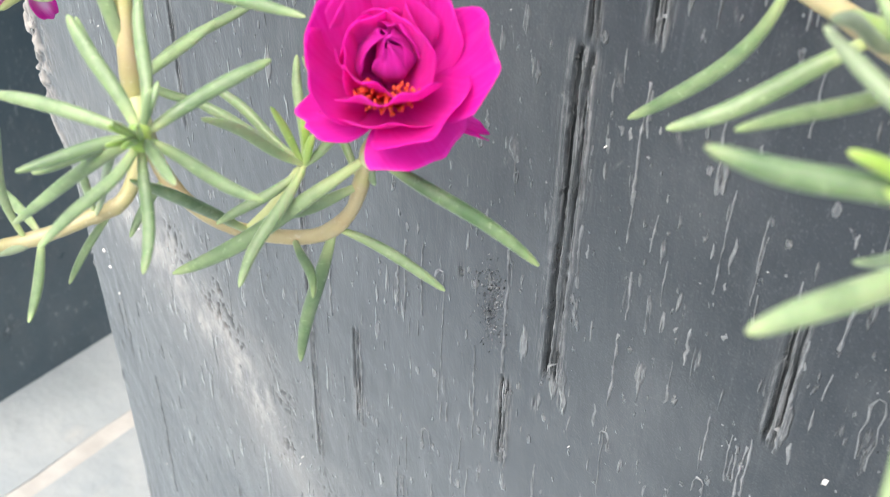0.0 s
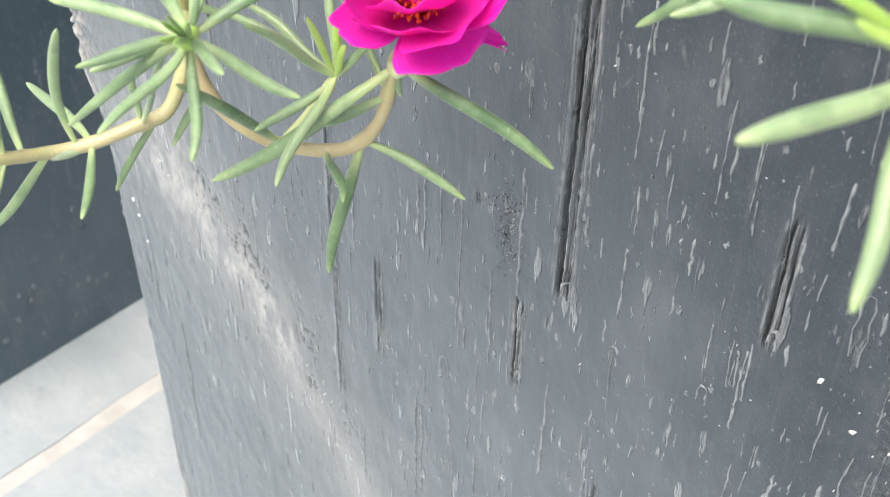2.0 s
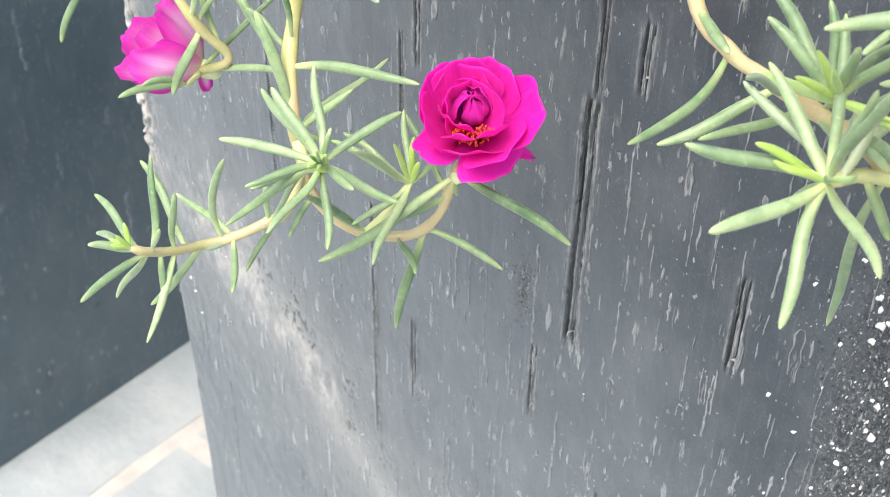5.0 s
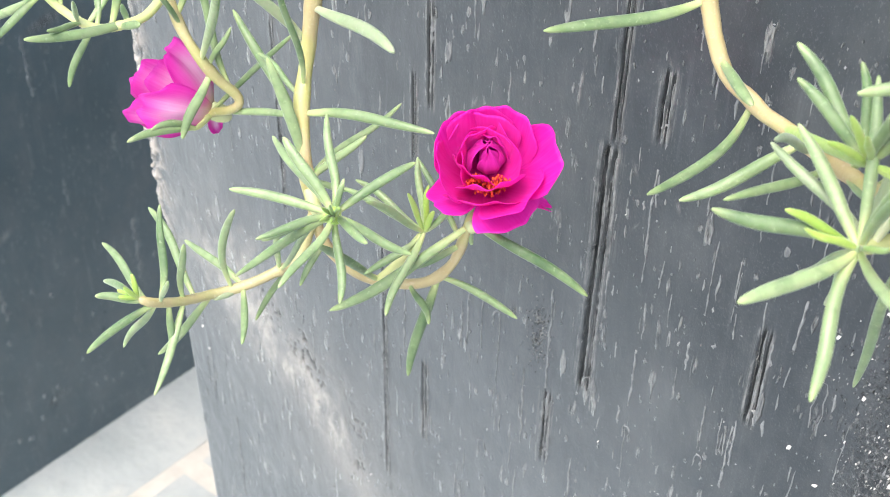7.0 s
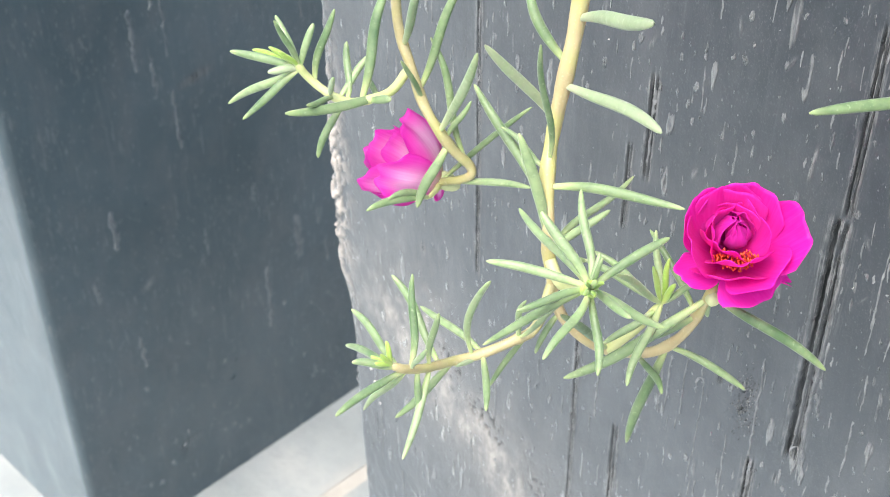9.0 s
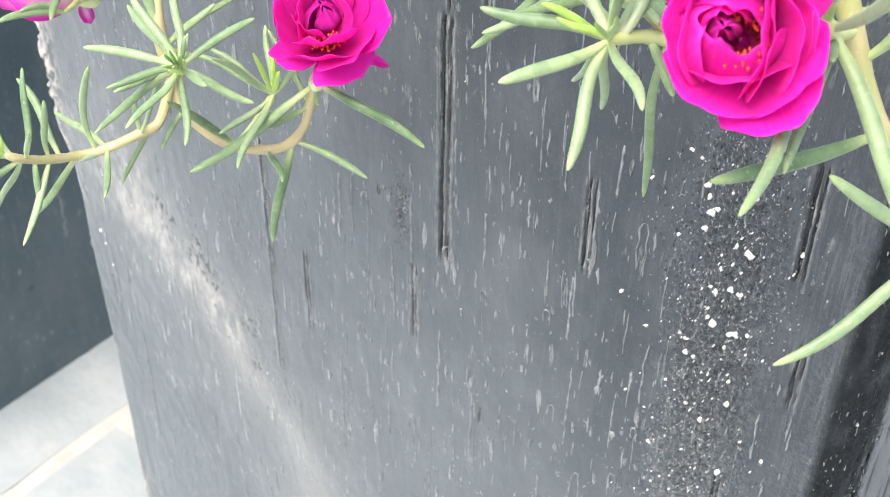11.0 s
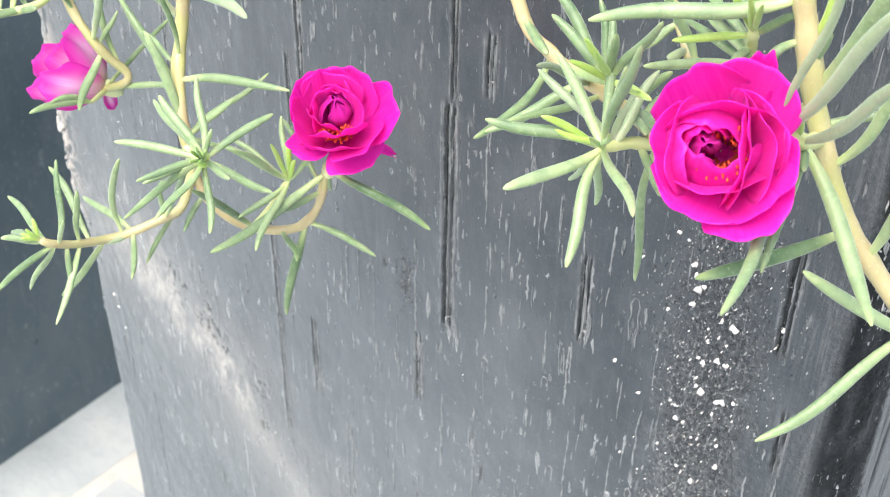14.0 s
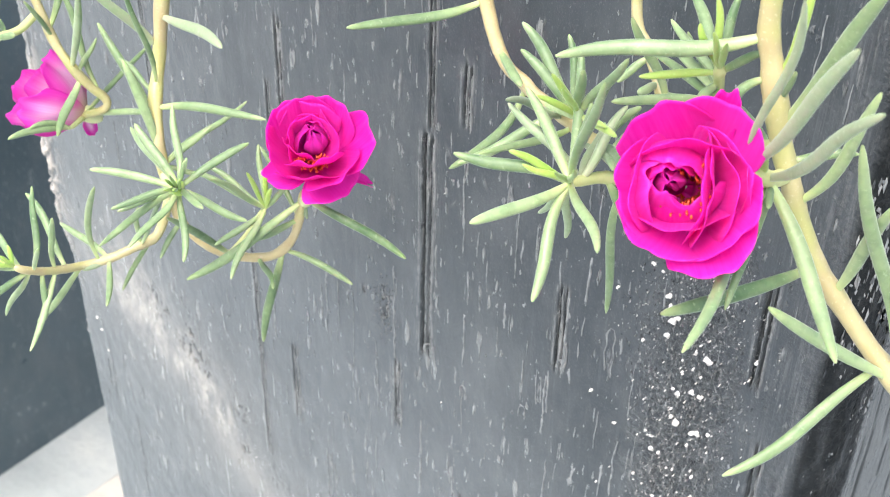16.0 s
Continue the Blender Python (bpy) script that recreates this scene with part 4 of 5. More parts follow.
def stem_material(name, rosy, mid, green):
    """A succulent stem: rosy, tan and green patches run along it, with fine pale dots."""
    m, n, l, b = material(name)
    col = mix(n, l, ramp(n, l, noise_tex(n, l, 130, 3), [(0.38, (0, 0, 0)), (0.62, (1, 1, 1))]), rosy, mid)
    col = mix(n, l, ramp(n, l, noise_tex(n, l, 70, 2), [(0.48, (0, 0, 0)), (0.64, (0.9, 0.9, 0.9))]), col, green)
    dots = ramp(n, l, noise_tex(n, l, 1900, 2), [(0.60, (0, 0, 0)), (0.72, (0.35, 0.35, 0.35))])
    col = mix(n, l, dots, col, (0.60, 0.56, 0.38))
    l.new(col, b.inputs["Base Color"])
    b.inputs["Roughness"].default_value = 0.40
    b.inputs["Subsurface Weight"].default_value = 0.2
    b.inputs["Subsurface Radius"].default_value = (1.0, 0.7, 0.3)
    b.inputs["Subsurface Scale"].default_value = 0.001
    bump(n, l, b, noise_tex(n, l, 1, 3, 0.6, (1400, 1400, 300)), 0.25, 0.0003)
    return m


LEAF = leaf_material("waxy_grey_green_leaf", (0.058, 0.116, 0.044), (0.236, 0.314, 0.156), (0.44, 0.51, 0.22))
YOUNG = leaf_material("young_yellow_green_leaf", (0.19, 0.31, 0.040), (0.31, 0.43, 0.095), (0.38, 0.46, 0.15))
PALE = leaf_material("pale_green_leaf", (0.165, 0.228, 0.120), (0.265, 0.322, 0.190), (0.37, 0.40, 0.25))
PEACH = stem_material("tan_green_stem", (0.43, 0.35, 0.19), (0.48, 0.41, 0.22), (0.42, 0.42, 0.15))
STRAW = stem_material("straw_yellow_stem", (0.37, 0.32, 0.165), (0.44, 0.39, 0.21), (0.35, 0.365, 0.14))
GREENISH = plain_material("pale_green_stem", (0.42, 0.48, 0.18), (0.54, 0.56, 0.28), 110, 0.42, 0.0002)
MAGENTA = petal_material("magenta_petal", (0.83, 0.009, 0.47), (0.94, 0.080, 0.71))
PINK = petal_material("bright_pink_petal", (0.74, 0.015, 0.48), (0.90, 0.09, 0.70))
STAMEN = plain_material("orange_red_stamen", (0.45, 0.015, 0.012), (0.72, 0.10, 0.02), 900, 0.6)
SEPAL = plain_material("pale_green_sepal", (0.42, 0.48, 0.22), (0.56, 0.60, 0.34), 200, 0.45)


def smooth_line(points, steps=6):
    p = [Vector(q) for q in points]
    p = [2 * p[0] - p[1], *p, 2 * p[-1] - p[-2]]
    line = []
    for a, b, c, d in zip(p, p[1:], p[2:], p[3:]):
        for k in range(steps):
            u = k / steps
            line.append(0.5 * (2 * b + (c - a) * u + (2 * a - 5 * b + 4 * c - d) * u * u + (3 * b - a - 3 * c + d) * u ** 3))
    return line + [p[-2]]


def tube(name, line, radii, material, sides=10, flat=1.0, side_way=None, layers=None):
    """A closed tube along a line; flat: its thickness across side_way as a share of its width."""
    co, n = [], len(line)
    ref = side_way or Vector((0.3, -0.8, 0.5))
    for k, (p, r) in enumerate(zip(line, [float(q) for q in radii])):
        way = (line[min(k + 1, n - 1)] - line[max(k - 1, 0)]).normalized()
        u = way.cross(ref)
        u = u.normalized() if u.length > 1e-4 else way.orthogonal().normalized()
        v = u.cross(way).normalized()
        ref = v
        co.append([p + r * (math.cos(a) * u + flat * math.sin(a) * v) for a in np.linspace(0, 2 * math.pi, sides, endpoint=False).tolist()])
    ob = grid_mesh(name, np.array([[tuple(q) for q in row] for row in co]), material, layers, closed=True)
    return ob


def leaf(rng, base, row, parent):
    """row: share of the stem, length and bend in mm, yaw and pitch in degrees, width in mm, kind."""
    _, length, yaw, pitch, bend, width, *kind = row
    way = Vector((math.cos(radians(yaw)) * math.cos(radians(pitch)), math.sin(radians(yaw)) * math.cos(radians(pitch)), math.sin(radians(pitch))))
    eye = Vector((0.40, -0.70, 0.58))
    across = way.cross(eye)
    across = across.normalized() if across.length > 0.05 else way.orthogonal().normalized()
    if across.z < 0:
        across = -across
    ln, bow, w = length / 1000, bend / 1000, width * (0.72 if width >= 2.6 else 0.66) / 2000
    sag = eye * float(rng.uniform(-0.03, 0.03)) * ln
    wig = across * float(rng.uniform(-0.025, 0.025)) * ln
    n = 16
    u = 1 - (1 - np.linspace(0, 1, n)) ** 1.25
    line = [base + way * ln * k + across * bow * 4 * k * (1 - k) + sag * math.sin(math.pi * k) + wig * math.sin(2 * math.pi * k) for k in u.tolist()]
    fat = rng.uniform(0.42, 0.56)
    keen = rng.uniform(2.0, 3.0)
    body = (0.46 + 0.54 * np.sin(np.pi / 2 * np.clip(u / fat, 0, 1))) * np.where(u > fat, np.clip(1 - ((u - fat) / (1.03 - fat)) ** keen, 0.0, 1) ** 0.62, 1)
    body[-1] *= 0.55
    tip = np.repeat(np.maximum(np.clip((u - 0.86) / 0.14, 0, 1) * 0.35, 0.95 * np.exp(-(u / 0.17) ** 2))[:, None], 10, 1)
    mat = YOUNG if "young" in kind else PALE if "pale" in kind else LEAF
    ob = tube("leaf", line, w * body, mat, 10, rng.uniform(0.62, 0.8), eye, {"tip": tip})
    ob.parent = parent
    return ob


def shoot(rng, line, radii, material, rows, parent, name="stem"):
    pts = smooth_line(line)
    d = np.concatenate([[0], np.cumsum([(b - a).length for a, b in zip(pts, pts[1:])])])
    d /= d[-1]
    r = np.interp(d, *(([0, 1], radii) if len(radii) == 2 else zip(*radii))) / 1000
    for s in {row[0] for row in rows if 0.02 < row[0] < 0.97}:
        r = r * (1 + 0.13 * np.exp(-((d - s) / 0.012) ** 2))
    r[-1], r[-2], r[-3] = r[-1] * 0.35, r[-2] * 0.85, r[-3]
    stem = tube(name, pts, r, material, 12)
    stem.parent = parent
    for row in rows:
        k = int(np.argmin(np.abs(d - row[0])))
        leaf(rng, pts[k], row, stem)
    return stem


def petal_layers(us, vs, tone, foot):
    across, along = np.meshgrid(us, vs)
    return {"pale": tone, "cream": foot, "across": across, "along": along}


def petal(rng, frame_m, around, length, width, open0, open1, cup, ruffle, material, parent, pale=0.0, lift=0.0, twist=0.0, cream=0.0, crumple=0.0):
    """A broad thin petal: it rises from the flower's base and bends from open0 to open1 degrees off the axis."""
    nu, nv = 21, 16
    us, vs = np.linspace(-1, 1, nu), np.linspace(0, 1, nv)
    ph = rng.uniform(0, 6.28, 4)
    co, tone, foot = np.zeros((nv, nu, 3)), np.zeros((nv, nu)), np.zeros((nv, nu))
    fold = smooth_noise(rng, (nv, nu), (3, 4)) - 0.5
    for j, u in enumerate(us):
        far = 1 - 0.34 * abs(u) ** 2.6 + 0.030 * math.sin(10 * u + ph[2]) - 0.05 * math.exp(-(u / 0.16) ** 2) + 0.025 * math.sin(5 * u + ph[0])
        r = z = 0.0
        for i, v in enumerate(vs):
            k = v * far
            th = radians(open0 + (open1 - open0) * k ** 0.9)
            if i:
                r += math.sin(th) * length * far / (nv - 1)
                z += math.cos(th) * length * far / (nv - 1)
            half = width / 2 * (0.16 + 0.84 * math.sin(math.pi / 2 * min(1, k / 0.62)) ** 0.9)
            side = u * half
            bow = cup * half * u * u
            wave = ruffle * k * k * (math.sin(4.2 * u + ph[1]) * 0.6 + math.sin(8.5 * u + ph[2]) * 0.4) + 0.3 * ruffle * math.sin(6 * v + ph[3]) * u
            wave += crumple * k * float(fold[i, j])
            nr, nz = -math.cos(th), math.sin(th)
            co[i, j] = (r + nr * (bow + wave) + 0.0006, side + twist * k * half, z + nz * (bow + wave) + lift)
            tone[i, j] = min(1.0, pale * 1.05 * math.exp(-(u / 0.52) ** 2) * math.exp(-(max(0.0, v - 0.62) / 0.22) ** 2) + 0.5 * cream * math.exp(-(v / 0.3) ** 2))
            foot[i, j] = cream * math.exp(-(v / 0.22) ** 2)
    turn = Matrix.Rotation(radians(around), 4, "Z")
    flat = [tuple(frame_m @ turn @ Vector(c)) for c in co.reshape(-1, 3)]
    ob = grid_mesh("petal", np.array(flat).reshape(nv, nu, 3), material, petal_layers(us, vs, tone, foot))
    thick = ob.modifiers.new("thickness", "SOLIDIFY")
    thick.thickness, thick.offset = 0.00008, 0
    ob.parent = parent
    return ob


def wrap_petal(rng, frame_m, around, radius, height, span, material, parent, wind=0.16, close=0.6):
    """An inner petal that stands up and wraps round the flower's middle, wound slightly inwards from one side to the other."""
    nu, nv = 25, 12
    ph = rng.uniform(0, 6.28, 3)
    co = np.zeros((nv, nu, 3))
    for j, u in enumerate(np.linspace(-1, 1, nu)):
        far = 1 - 0.30 * abs(u) ** 3 + 0.05 * math.sin(4 * u + ph[0])
        a = radians(around + span * u)
        for i, v in enumerate(np.linspace(0, 1, nv)):
            k = v * far
            r = radius * (0.2 + 0.8 * math.sin(math.pi / 2 * min(1, k * 1.6)) ** 0.9) * (1 - close * max(0, k - 0.55) ** 1.5 / 0.3) * (1 + wind * u)
            r += 0.00035 * k * k * math.sin(6 * u + ph[1]) + 0.0002 * k * math.sin(11 * u + ph[2])
            co[i, j] = (r * math.cos(a), r * math.sin(a), height * k)
    flat = [tuple(frame_m @ Vector(c)) for c in co.reshape(-1, 3)]
    none = np.zeros((nv, nu))
    ob = grid_mesh("petal", np.array(flat).reshape(nv, nu, 3), material, petal_layers(np.linspace(-1, 1, nu), np.linspace(0, 1, nv), none, none))
    thick = ob.modifiers.new("thickness", "SOLIDIFY")
    thick.thickness, thick.offset = 0.00008, 0
    ob.parent = parent
    return ob


def flower_frame(base, axis, spin=0.0):
    z = Vector(axis).normalized()
    x = Vector((0.72, 0.69, 0.0))
    x = (x - z * x.dot(z)).normalized()
    y = z.cross(x)
    m = Matrix((x, y, z)).transposed().to_4x4()
    return Matrix.Translation(base) @ m @ Matrix.Rotation(radians(spin), 4, "Z")


def stamens(rng, m, around, spread, radius, height, count, parent):
    for _ in range(count):
        bm = bmesh.new()
        a, r = radians(around + float(rng.uniform(-spread, spread))), radius * float(rng.uniform(0.45, 1.0))
        foot = Vector((0.0012 * math.cos(a), 0.0012 * math.sin(a), 0.0012))
        head = Vector((r * math.cos(a), r * math.sin(a), height * float(rng.uniform(0.75, 1.1))))
        way = (head - foot).normalized()
        s = way.orthogonal().normalized() * 0.00009
        q = way.cross(s)
        ring = [[bm.verts.new(m @ (p + s * math.cos(k) + q * math.sin(k))) for k in (0, 2.1, 4.2)] for p in (foot, head)]
        for k in range(3):
            bm.faces.new((ring[0][k], ring[0][k - 2], ring[1][k - 2], ring[1][k]))
        for v in bmesh.ops.create_icosphere(bm, subdivisions=1, radius=0.00024)["verts"]:
            v.co = m @ (head + Vector((v.co.x * 0.8, v.co.y * 1.5, v.co.z)))
        part("stamen", bm, STAMEN, parent)


def calyx(m, radius, length, below, parent):
    bm = bmesh.new()
    bmesh.ops.create_uvsphere(bm, u_segments=14, v_segments=9, radius=1.0)
    for v in bm.verts:
        k = (v.co.z + 1) / 2
        v.co = m @ Vector((v.co.x * radius * (0.75 + 0.25 * k), v.co.y * radius * (0.75 + 0.25 * k), v.co.z * length / 2 - below))
    part("calyx", bm, SEPAL, parent, "pale green calyx")


def flower(plant, base, axis, spin, whorls, seed, material, label, stamen=None, pale=0.0, calyx_size=(0.0019, 0.0042, 0.0012), cream=0.0):
    """whorls: rows of (count, first angle, length, width, open0, open1, cup, ruffle, lift, shift to the back) in mm and degrees."""
    rng = np.random.default_rng(seed)
    m = flower_frame(base, axis, spin)
    head = new("flower")
    head.parent = plant
    tagged(head, label)
    calyx(m, *calyx_size, head)
    for count, first, ln, wd, o0, o1, cup, ruf, lift, *shift in whorls:
        seat = m @ Matrix.Translation((0, shift[0] / 1000 if shift else 0, 0))
        for k in range(count):
            petal(rng, seat, first + 360 / max(count, 1) * k + rng.uniform(-9, 9), ln / 1000 * rng.uniform(0.94, 1.06), wd / 1000 * rng.uniform(0.93, 1.07),
                  o0 + rng.uniform(-5, 5), o1 + rng.uniform(-8, 8), cup + rng.uniform(-0.06, 0.06), ruf / 1000, material, head, pale * rng.uniform(0.7, 1), lift / 1000, 0.0, cream, 0.0007)
    if stamen:
        stamens(rng, m, *stamen, head)
    return head


def moss_rose(label):
    return tagged(new("moss_rose_plant"), label, "plant", "trailing moss roses")


rng = np.random.default_rng(12)
middle = moss_rose("moss rose trailing down the planter with one open magenta flower")
shoot(rng, S1_LINE, ((0, 1.65), (0.50, 1.48), (0.62, 1.25), (0.70, 1.05), (0.8, 0.95), (1, 0.85)), PEACH, S1_LEAVES + S1_LEAVES_B, middle)
shoot(rng, S2_LINE, (1.05, 0.75), STRAW, S2_LEAVES + S2_LEAVES_B, middle)
hub = shoot(rng, HUB_LINE, (1.1, 1.35), GREENISH, HUB_LEAVES + HUB_LEAVES_B, middle)
bm = bmesh.new()
bmesh.ops.create_icosphere(bm, subdivisions=3, radius=0.0015)
for v in bm.verts:
    v.co = Vector(HUB_LINE[-1]) + Vector((0.0004, -0.0007, 0.0005)) + v.co * (1 + 0.22 * math.sin(2600 * v.co.x + 1) * math.sin(2400 * v.co.z))
part("bud", bm, YOUNG, hub, "pale yellow-green growing tip")
shoot(rng, M_LINE, (1.0, 0.8), GREENISH, M_LEAVES, middle)
WHORLS_A = [(1, 96, 15.4, 12.5, 58, 14, 0.20, 0.8, 0), (1, 56, 15.6, 12.5, 64, 20, 0.20, 0.8, 0), (1, 134, 15.4, 12.5, 58, 12, 0.20, 0.8, 0), (1, 14, 15.8, 13.5, 72, 28, 0.18, 0.8, 0),
            (1, 178, 14.8, 11.5, 62, 8, 0.26, 0.5, 0), (1, -38, 12.6, 14.0, 72, 22, 0.20, 0.6, 0.5), (1, -100, 9.8, 15.5, 74, 12, 0.18, 0.4, 0.8),
            (1, -160, 11.4, 7.6, 86, 58, 0.16, 0.4, 0.4), (1, -58, 9.6, 13.0, 88, 84, 0.12, 0.4, 0.4), (1, -20, 11.5, 2.6, 92, 130, 0.2, 0.5, -0.6),
            (2, 96, 13.4, 12.5, 50, 4, 0.20, 0.7, 0.8, 1.2), (1, 30, 12.6, 11.5, 46, 2, 0.20, 0.6, 1.0, 1.4), (1, 165, 11.8, 9.5, 48, -2, 0.28, 0.5, 1.0, 0.8),
            (2, 62, 11.2, 10.5, 44, 0, 0.22, 0.6, 1.2, 1.8), (1, 122, 10.6, 9.5, 38, -6, 0.24, 0.6, 1.4, 1.8)]
rose = flower(middle, (-0.0037, -0.0292, 0.3957), (0.28, -0.36, 0.88), 0, WHORLS_A, 5, MAGENTA, "open double magenta flower", (-92, 66, 0.0046, 0.0070, 120), 0.0, (0.0012, 0.0026, 0.0036))

bm = bmesh.new()
bmesh.ops.create_uvsphere(bm, u_segments=14, v_segments=10, radius=0.0013)
for v in bm.verts:
    v.co = Vector((-0.0041, -0.0319, 0.3887)) + Vector((v.co.x, v.co.y, v.co.z * 1.1)) * (1 + 0.05 * math.sin(4 * math.atan2(v.co.y, v.co.x)))
part("bud", bm, SEPAL, middle, "round pale green flower bud")
heart = flower_frame((-0.0037, -0.0292, 0.3957), (0.28, -0.36, 0.88)) @ Matrix.Translation((0.0003, 0.0024, 0.0016))
for around, radius, height, span, close in ((80, 4.4, 8.6, 92, 0.55), (140, 3.5, 8.6, 80, 0.8), (35, 3.2, 8.4, 75, 0.8), (-60, 2.7, 8.0, 80, 0.95), (95, 2.2, 8.8, 85, 1.0), (200, 1.6, 8.8, 95, 1.1)):
    wrap_petal(rng, heart, around, radius / 1000, height / 1000, span, PINK, rose, 0.14, close)

left = moss_rose("moss rose stem with a bright pink flower seen from behind")
shoot(rng, S3_LINE, (1.25, 0.85), STRAW, S3_LEAVES, left)
shoot(rng, F_LINE, (0.7, 0.5), GREENISH, F_LEAVES, left)
shoot(rng, T_LINE, (0.9, 0.7), GREENISH, T_LEAVES + T_LEAVES_B, left)
WHORLS_C = [(3, 20, 15.6, 10.0, 34, 6, 0.3, 0.9, 1.2), (4, 60, 15.0, 9.0, 26, 4, 0.3, 1.0, 1.4), (1, 10, 15.0, 12.0, 60, 10, 0.22, 1.0, 0),
            (1, 262, 15.4, 10.5, 68, 10, 0.26, 1.0, 0.5), (1, 186, 15.6, 10.5, 60, 10, 0.26, 1.0, 0.3), (1, 304, 15.2, 11.5, 76, 16, 0.26, 1.1, -0.1), (1, 222, 16.4, 11.0, 84, 26, 0.24, 1.1, -0.4),
            (1, 142, 14.0, 10.5, 58, 8, 0.24, 1.0, -0.1), (1, 100, 12.6, 9.0, 62, 8, 0.24, 0.9, 0), (1, 92, 12.6, 4.0, 76, 88, 0.2, 0.5, 0)]
flower(left, (-0.0646, -0.0385, 0.3895), (-0.90, -0.36, 0.22), 0, WHORLS_C, 9, PINK, "half-open pink flower with pale petal backs", None, 1.1, (0.0022, 0.0058, 0.0012), 0.8)

right = moss_rose("moss rose with thick straw-coloured stem and cupped magenta flower")
shoot(rng, R1_LINE, (1.6, 1.1), PEACH, R1_LEAVES, right)
shoot(rng, R1T_LINE, (0.9, 0.8), YOUNG, R1T_LEAVES, right)
shoot(rng, RH_LINE, (1.0, 0.9), GREENISH, RH_LEAVES + RH_LEAVES_B, right)
shoot(rng, R2_LINE, ((0, 1.65), (0.45, 1.55), (1, 1.5)), STRAW, R2_LEAVES, right)
shoot(rng, R4_LINE, (1.1, 0.9), STRAW, R4_LEAVES, right)
shoot(rng, R3_LINE, (1.0, 0.8), GREENISH, R3_LEAVES + R3_LEAVES_B, right)
shoot(rng, RB_LINE, (1.3, 1.1), GREENISH, RB_LEAVES, right)
WHORLS_B = [(1, 0, 12.6, 15.0, 62, 10, 0.26, 0.5, 0), (1, 185, 13.0, 14.0, 66, 18, 0.24, 0.5, 0), (1, 62, 15.2, 14.5, 76, 32, 0.18, 0.6, 0), (1, 240, 13.0, 14.0, 72, 22, 0.18, 0.6, 0), (2, 116, 15.6, 14.0, 78, 36, 0.18, 0.6, 0),
            (1, 64, 17.4, 5.0, 70, 46, 0.3, 0.3, 0.2), (1, -34, 13.6, 14.0, 68, 22, 0.2, 0.5, 0.1), (1, 30, 13.2, 13.0, 66, 20, 0.2, 0.5, 0.1), (1, -8, 12.8, 15.0, 50, -6, 0.20, 0.3, 0.6),
            (1, 170, 12.5, 14.0, 60, 6, 0.22, 0.4, 0.4), (1, 96, 12.8, 14.0, 58, 4, 0.22, 0.4, 0.5), (1, -95, 12.0, 14.0, 58, 6, 0.22, 0.4, 0.4)]
cup = flower(right, (0.0848, -0.0445, 0.4355), (0.26, -0.80, 0.54), 0, WHORLS_B, 21, MAGENTA, "open cupped magenta double flower", (-25, 130, 0.0042, 0.0072, 80), 0.0, (0.0019, 0.0042, 0.0034))

seat = flower_frame((0.0848, -0.0445, 0.4355), (0.26, -0.80, 0.54)) @ Matrix.Translation((-0.0016, 0.0010, 0))
for around, radius, height, span in ((-80, 6.4, 8.4, 78), (160, 6.0, 10.4, 84), (75, 5.6, 10.8, 80), (215, 4.4, 10.0, 92), (100, 3.7, 10.8, 88), (185, 2.6, 10.6, 100), (60, 1.8, 10.6, 105), (250, 1.1, 10.0, 110)):
    wrap_petal(rng, seat, around, radius / 1000, height / 1000, span, MAGENTA if radius > 3 else PINK, cup, 0.16, 0.55 if radius > 3.6 else 0.75 if radius > 2.3 else 0.95)
outer = flower_frame((0.0848, -0.0445, 0.4355), (0.26, -0.80, 0.54))
petal(rng, outer, 18, 0.0138, 0.0120, 84, 2, 0.30, 0.0004, MAGENTA, cup, 1.0, -0.0006, 0.0, 0.45, 0.001)
petal(rng, outer, -14, 0.0126, 0.0150, 46, -16, 0.26, 0.0004, MAGENTA, cup, 0.0, 0.0008, 0.0, 0.0, 0.001)

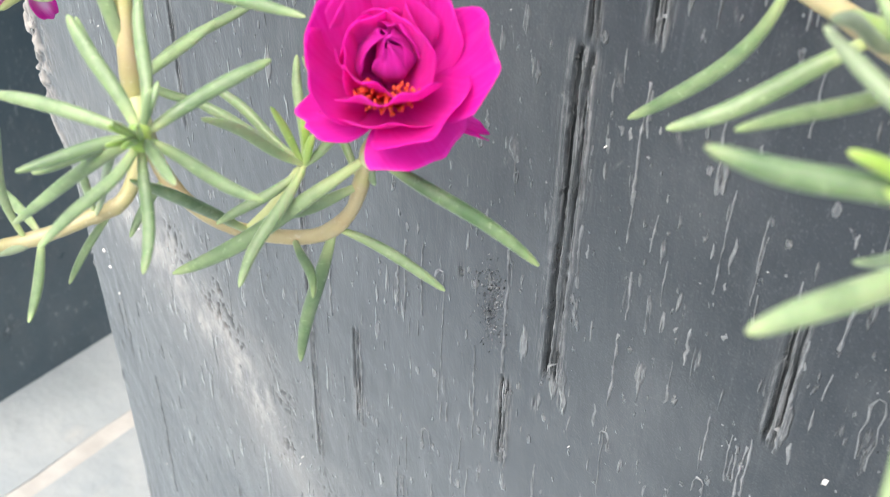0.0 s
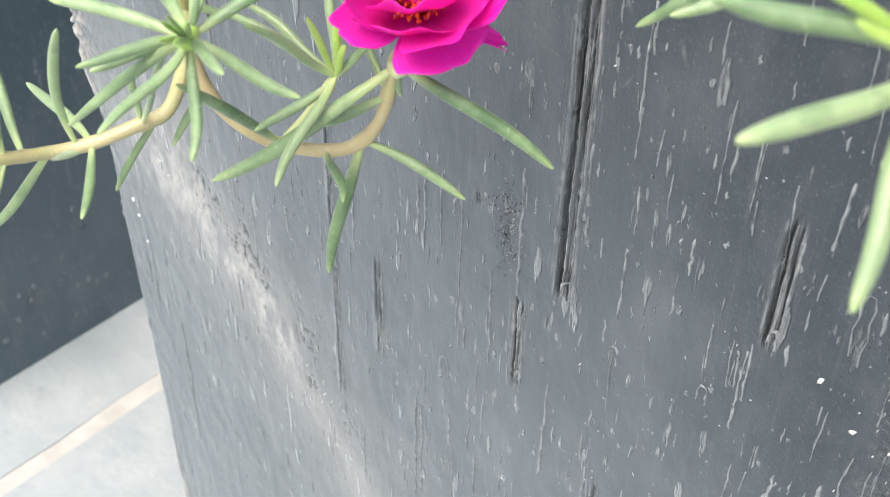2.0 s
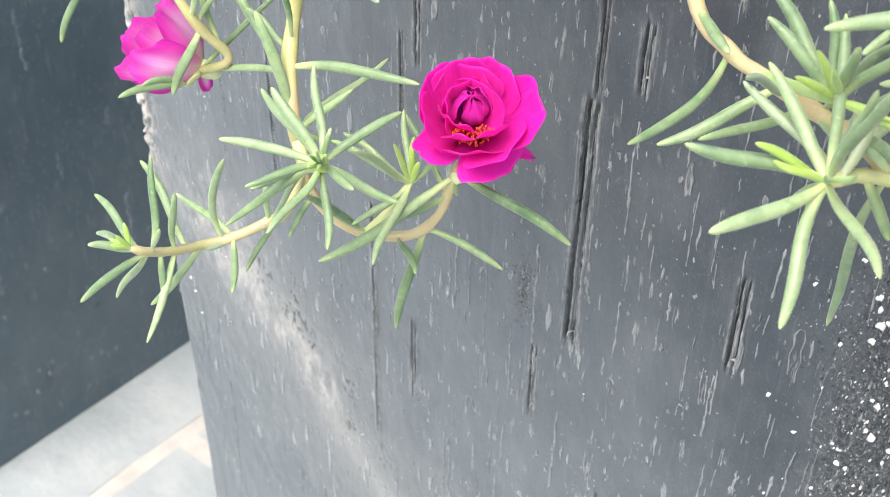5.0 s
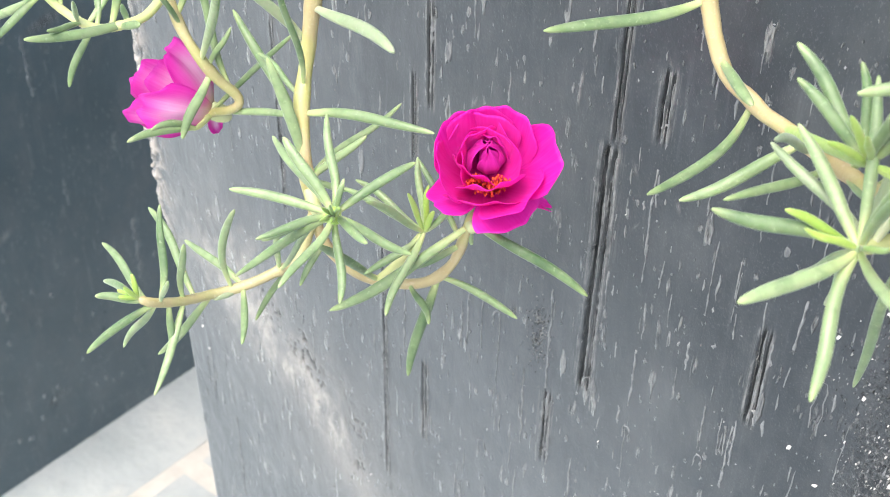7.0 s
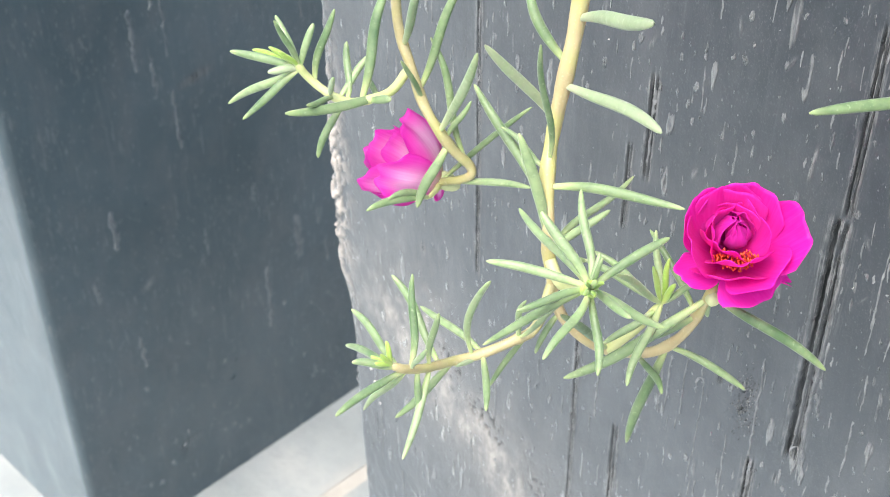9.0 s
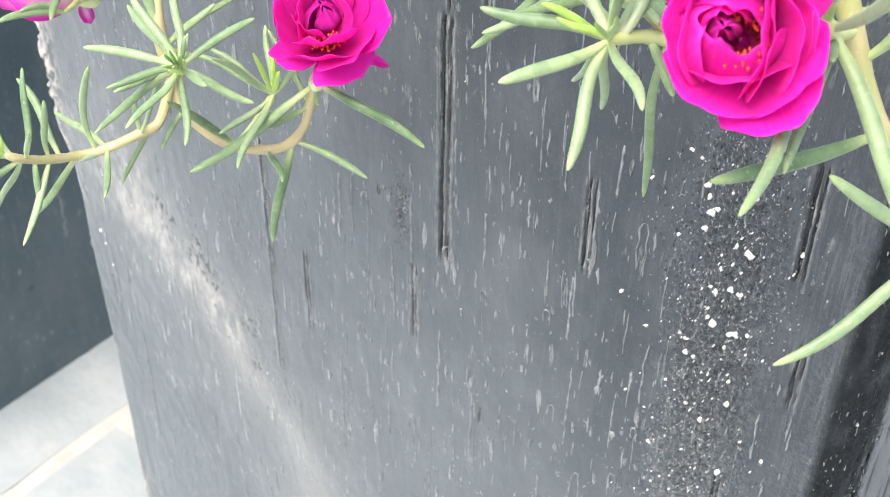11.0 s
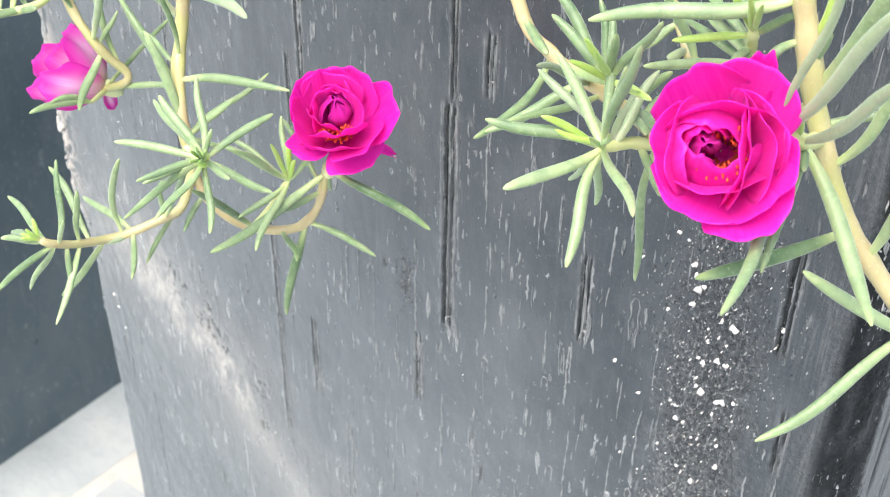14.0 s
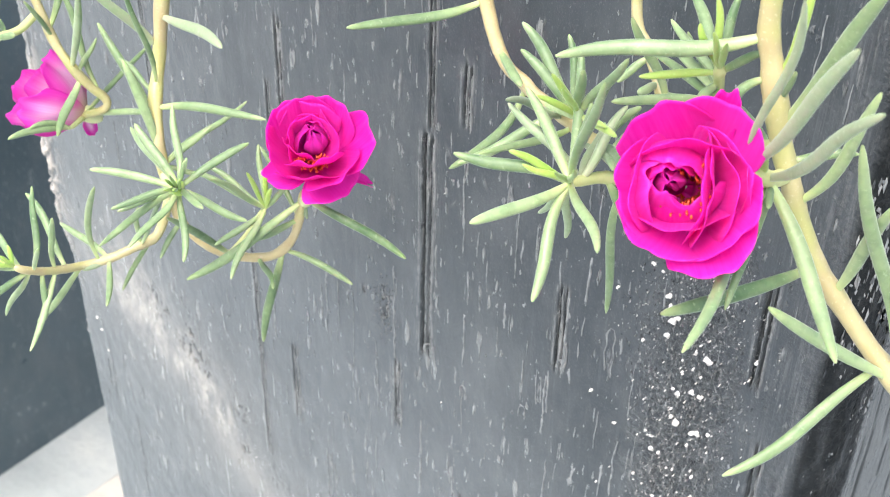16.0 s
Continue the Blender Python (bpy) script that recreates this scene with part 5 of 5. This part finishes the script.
# ---- flakes of white paint on the pitted patch ----
FLAKES = [(0.0644, 0.3765, 1.6), (0.0653, 0.3733, 2.3), (0.0646, 0.3692, 1.3), (0.0741, 0.3676, 2.2), (0.0714, 0.3684, 1.3), (0.0692, 0.3558, 1.7),
          (0.0720, 0.3579, 1.5), (0.0694, 0.3480, 2.0), (0.0683, 0.3490, 1.2), (0.0747, 0.3479, 1.5), (0.0735, 0.3473, 1.4), (0.0770, 0.3490, 1.1), (0.0646, 0.3413, 1.2),
          (0.0651, 0.3377, 1.2), (0.0668, 0.3375, 0.9), (0.0709, 0.3217, 1.5), (0.0855, 0.3192, 1.2), (0.0768, 0.3096, 1.3), (0.0555, 0.3395, 1.1), (0.0702, 0.2935, 1.2),
          (0.0736, 0.2779, 1.4), (-0.1332, 0.2712, 1.2), (-0.1318, 0.2668, 0.8), (-0.1300, 0.2590, 1.0), (0.0488, 0.3452, 1.1), (0.0839, 0.3724, 0.9), (0.0640, 0.3790, 1.2), (0.0665, 0.3745, 1.3)]


def flake(bm, rng, x, z, size):
    n = 9
    turn, long = rng.uniform(0, 3.14), rng.uniform(0.55, 1.0)
    rim = []
    for k in range(n):
        a = 2 * math.pi * k / n
        r = size * 0.95 / 2000 * rng.uniform(0.45, 1.25)
        u, v = r * math.cos(a), r * long * math.sin(a)
        rim.append((x + u * math.cos(turn) - v * math.sin(turn), z + u * math.sin(turn) + v * math.cos(turn)))
    foot = [bm.verts.new((px, 0.0006, pz)) for px, pz in rim]
    edge = [bm.verts.new((px, -0.00045, pz)) for px, pz in rim]
    crown = bm.verts.new((x, -0.0005 - size * 0.0001, z))
    for k in range(n):
        bm.faces.new((foot[k - 1], foot[k], edge[k], edge[k - 1]))
        bm.faces.new((edge[k - 1], edge[k], crown))


bm = bmesh.new()
for x, z, size in FLAKES:
    flake(bm, rng, x, z, size)
for k in range(150):
    flake(bm, rng, rng.normal(0.0695, 0.0066), rng.uniform(0.285, 0.392), min(1.3, 0.18 + rng.exponential(0.21)))
for k in range(26):
    flake(bm, rng, rng.uniform(-0.13, 0.09), rng.uniform(0.15, 0.44), rng.uniform(0.2, 0.32))
flakes = part("paint_flakes", bm, FLAKE, None)
tagged(flakes, "small white paint flakes stuck to the planter", "paint flakes", kind="stuff")
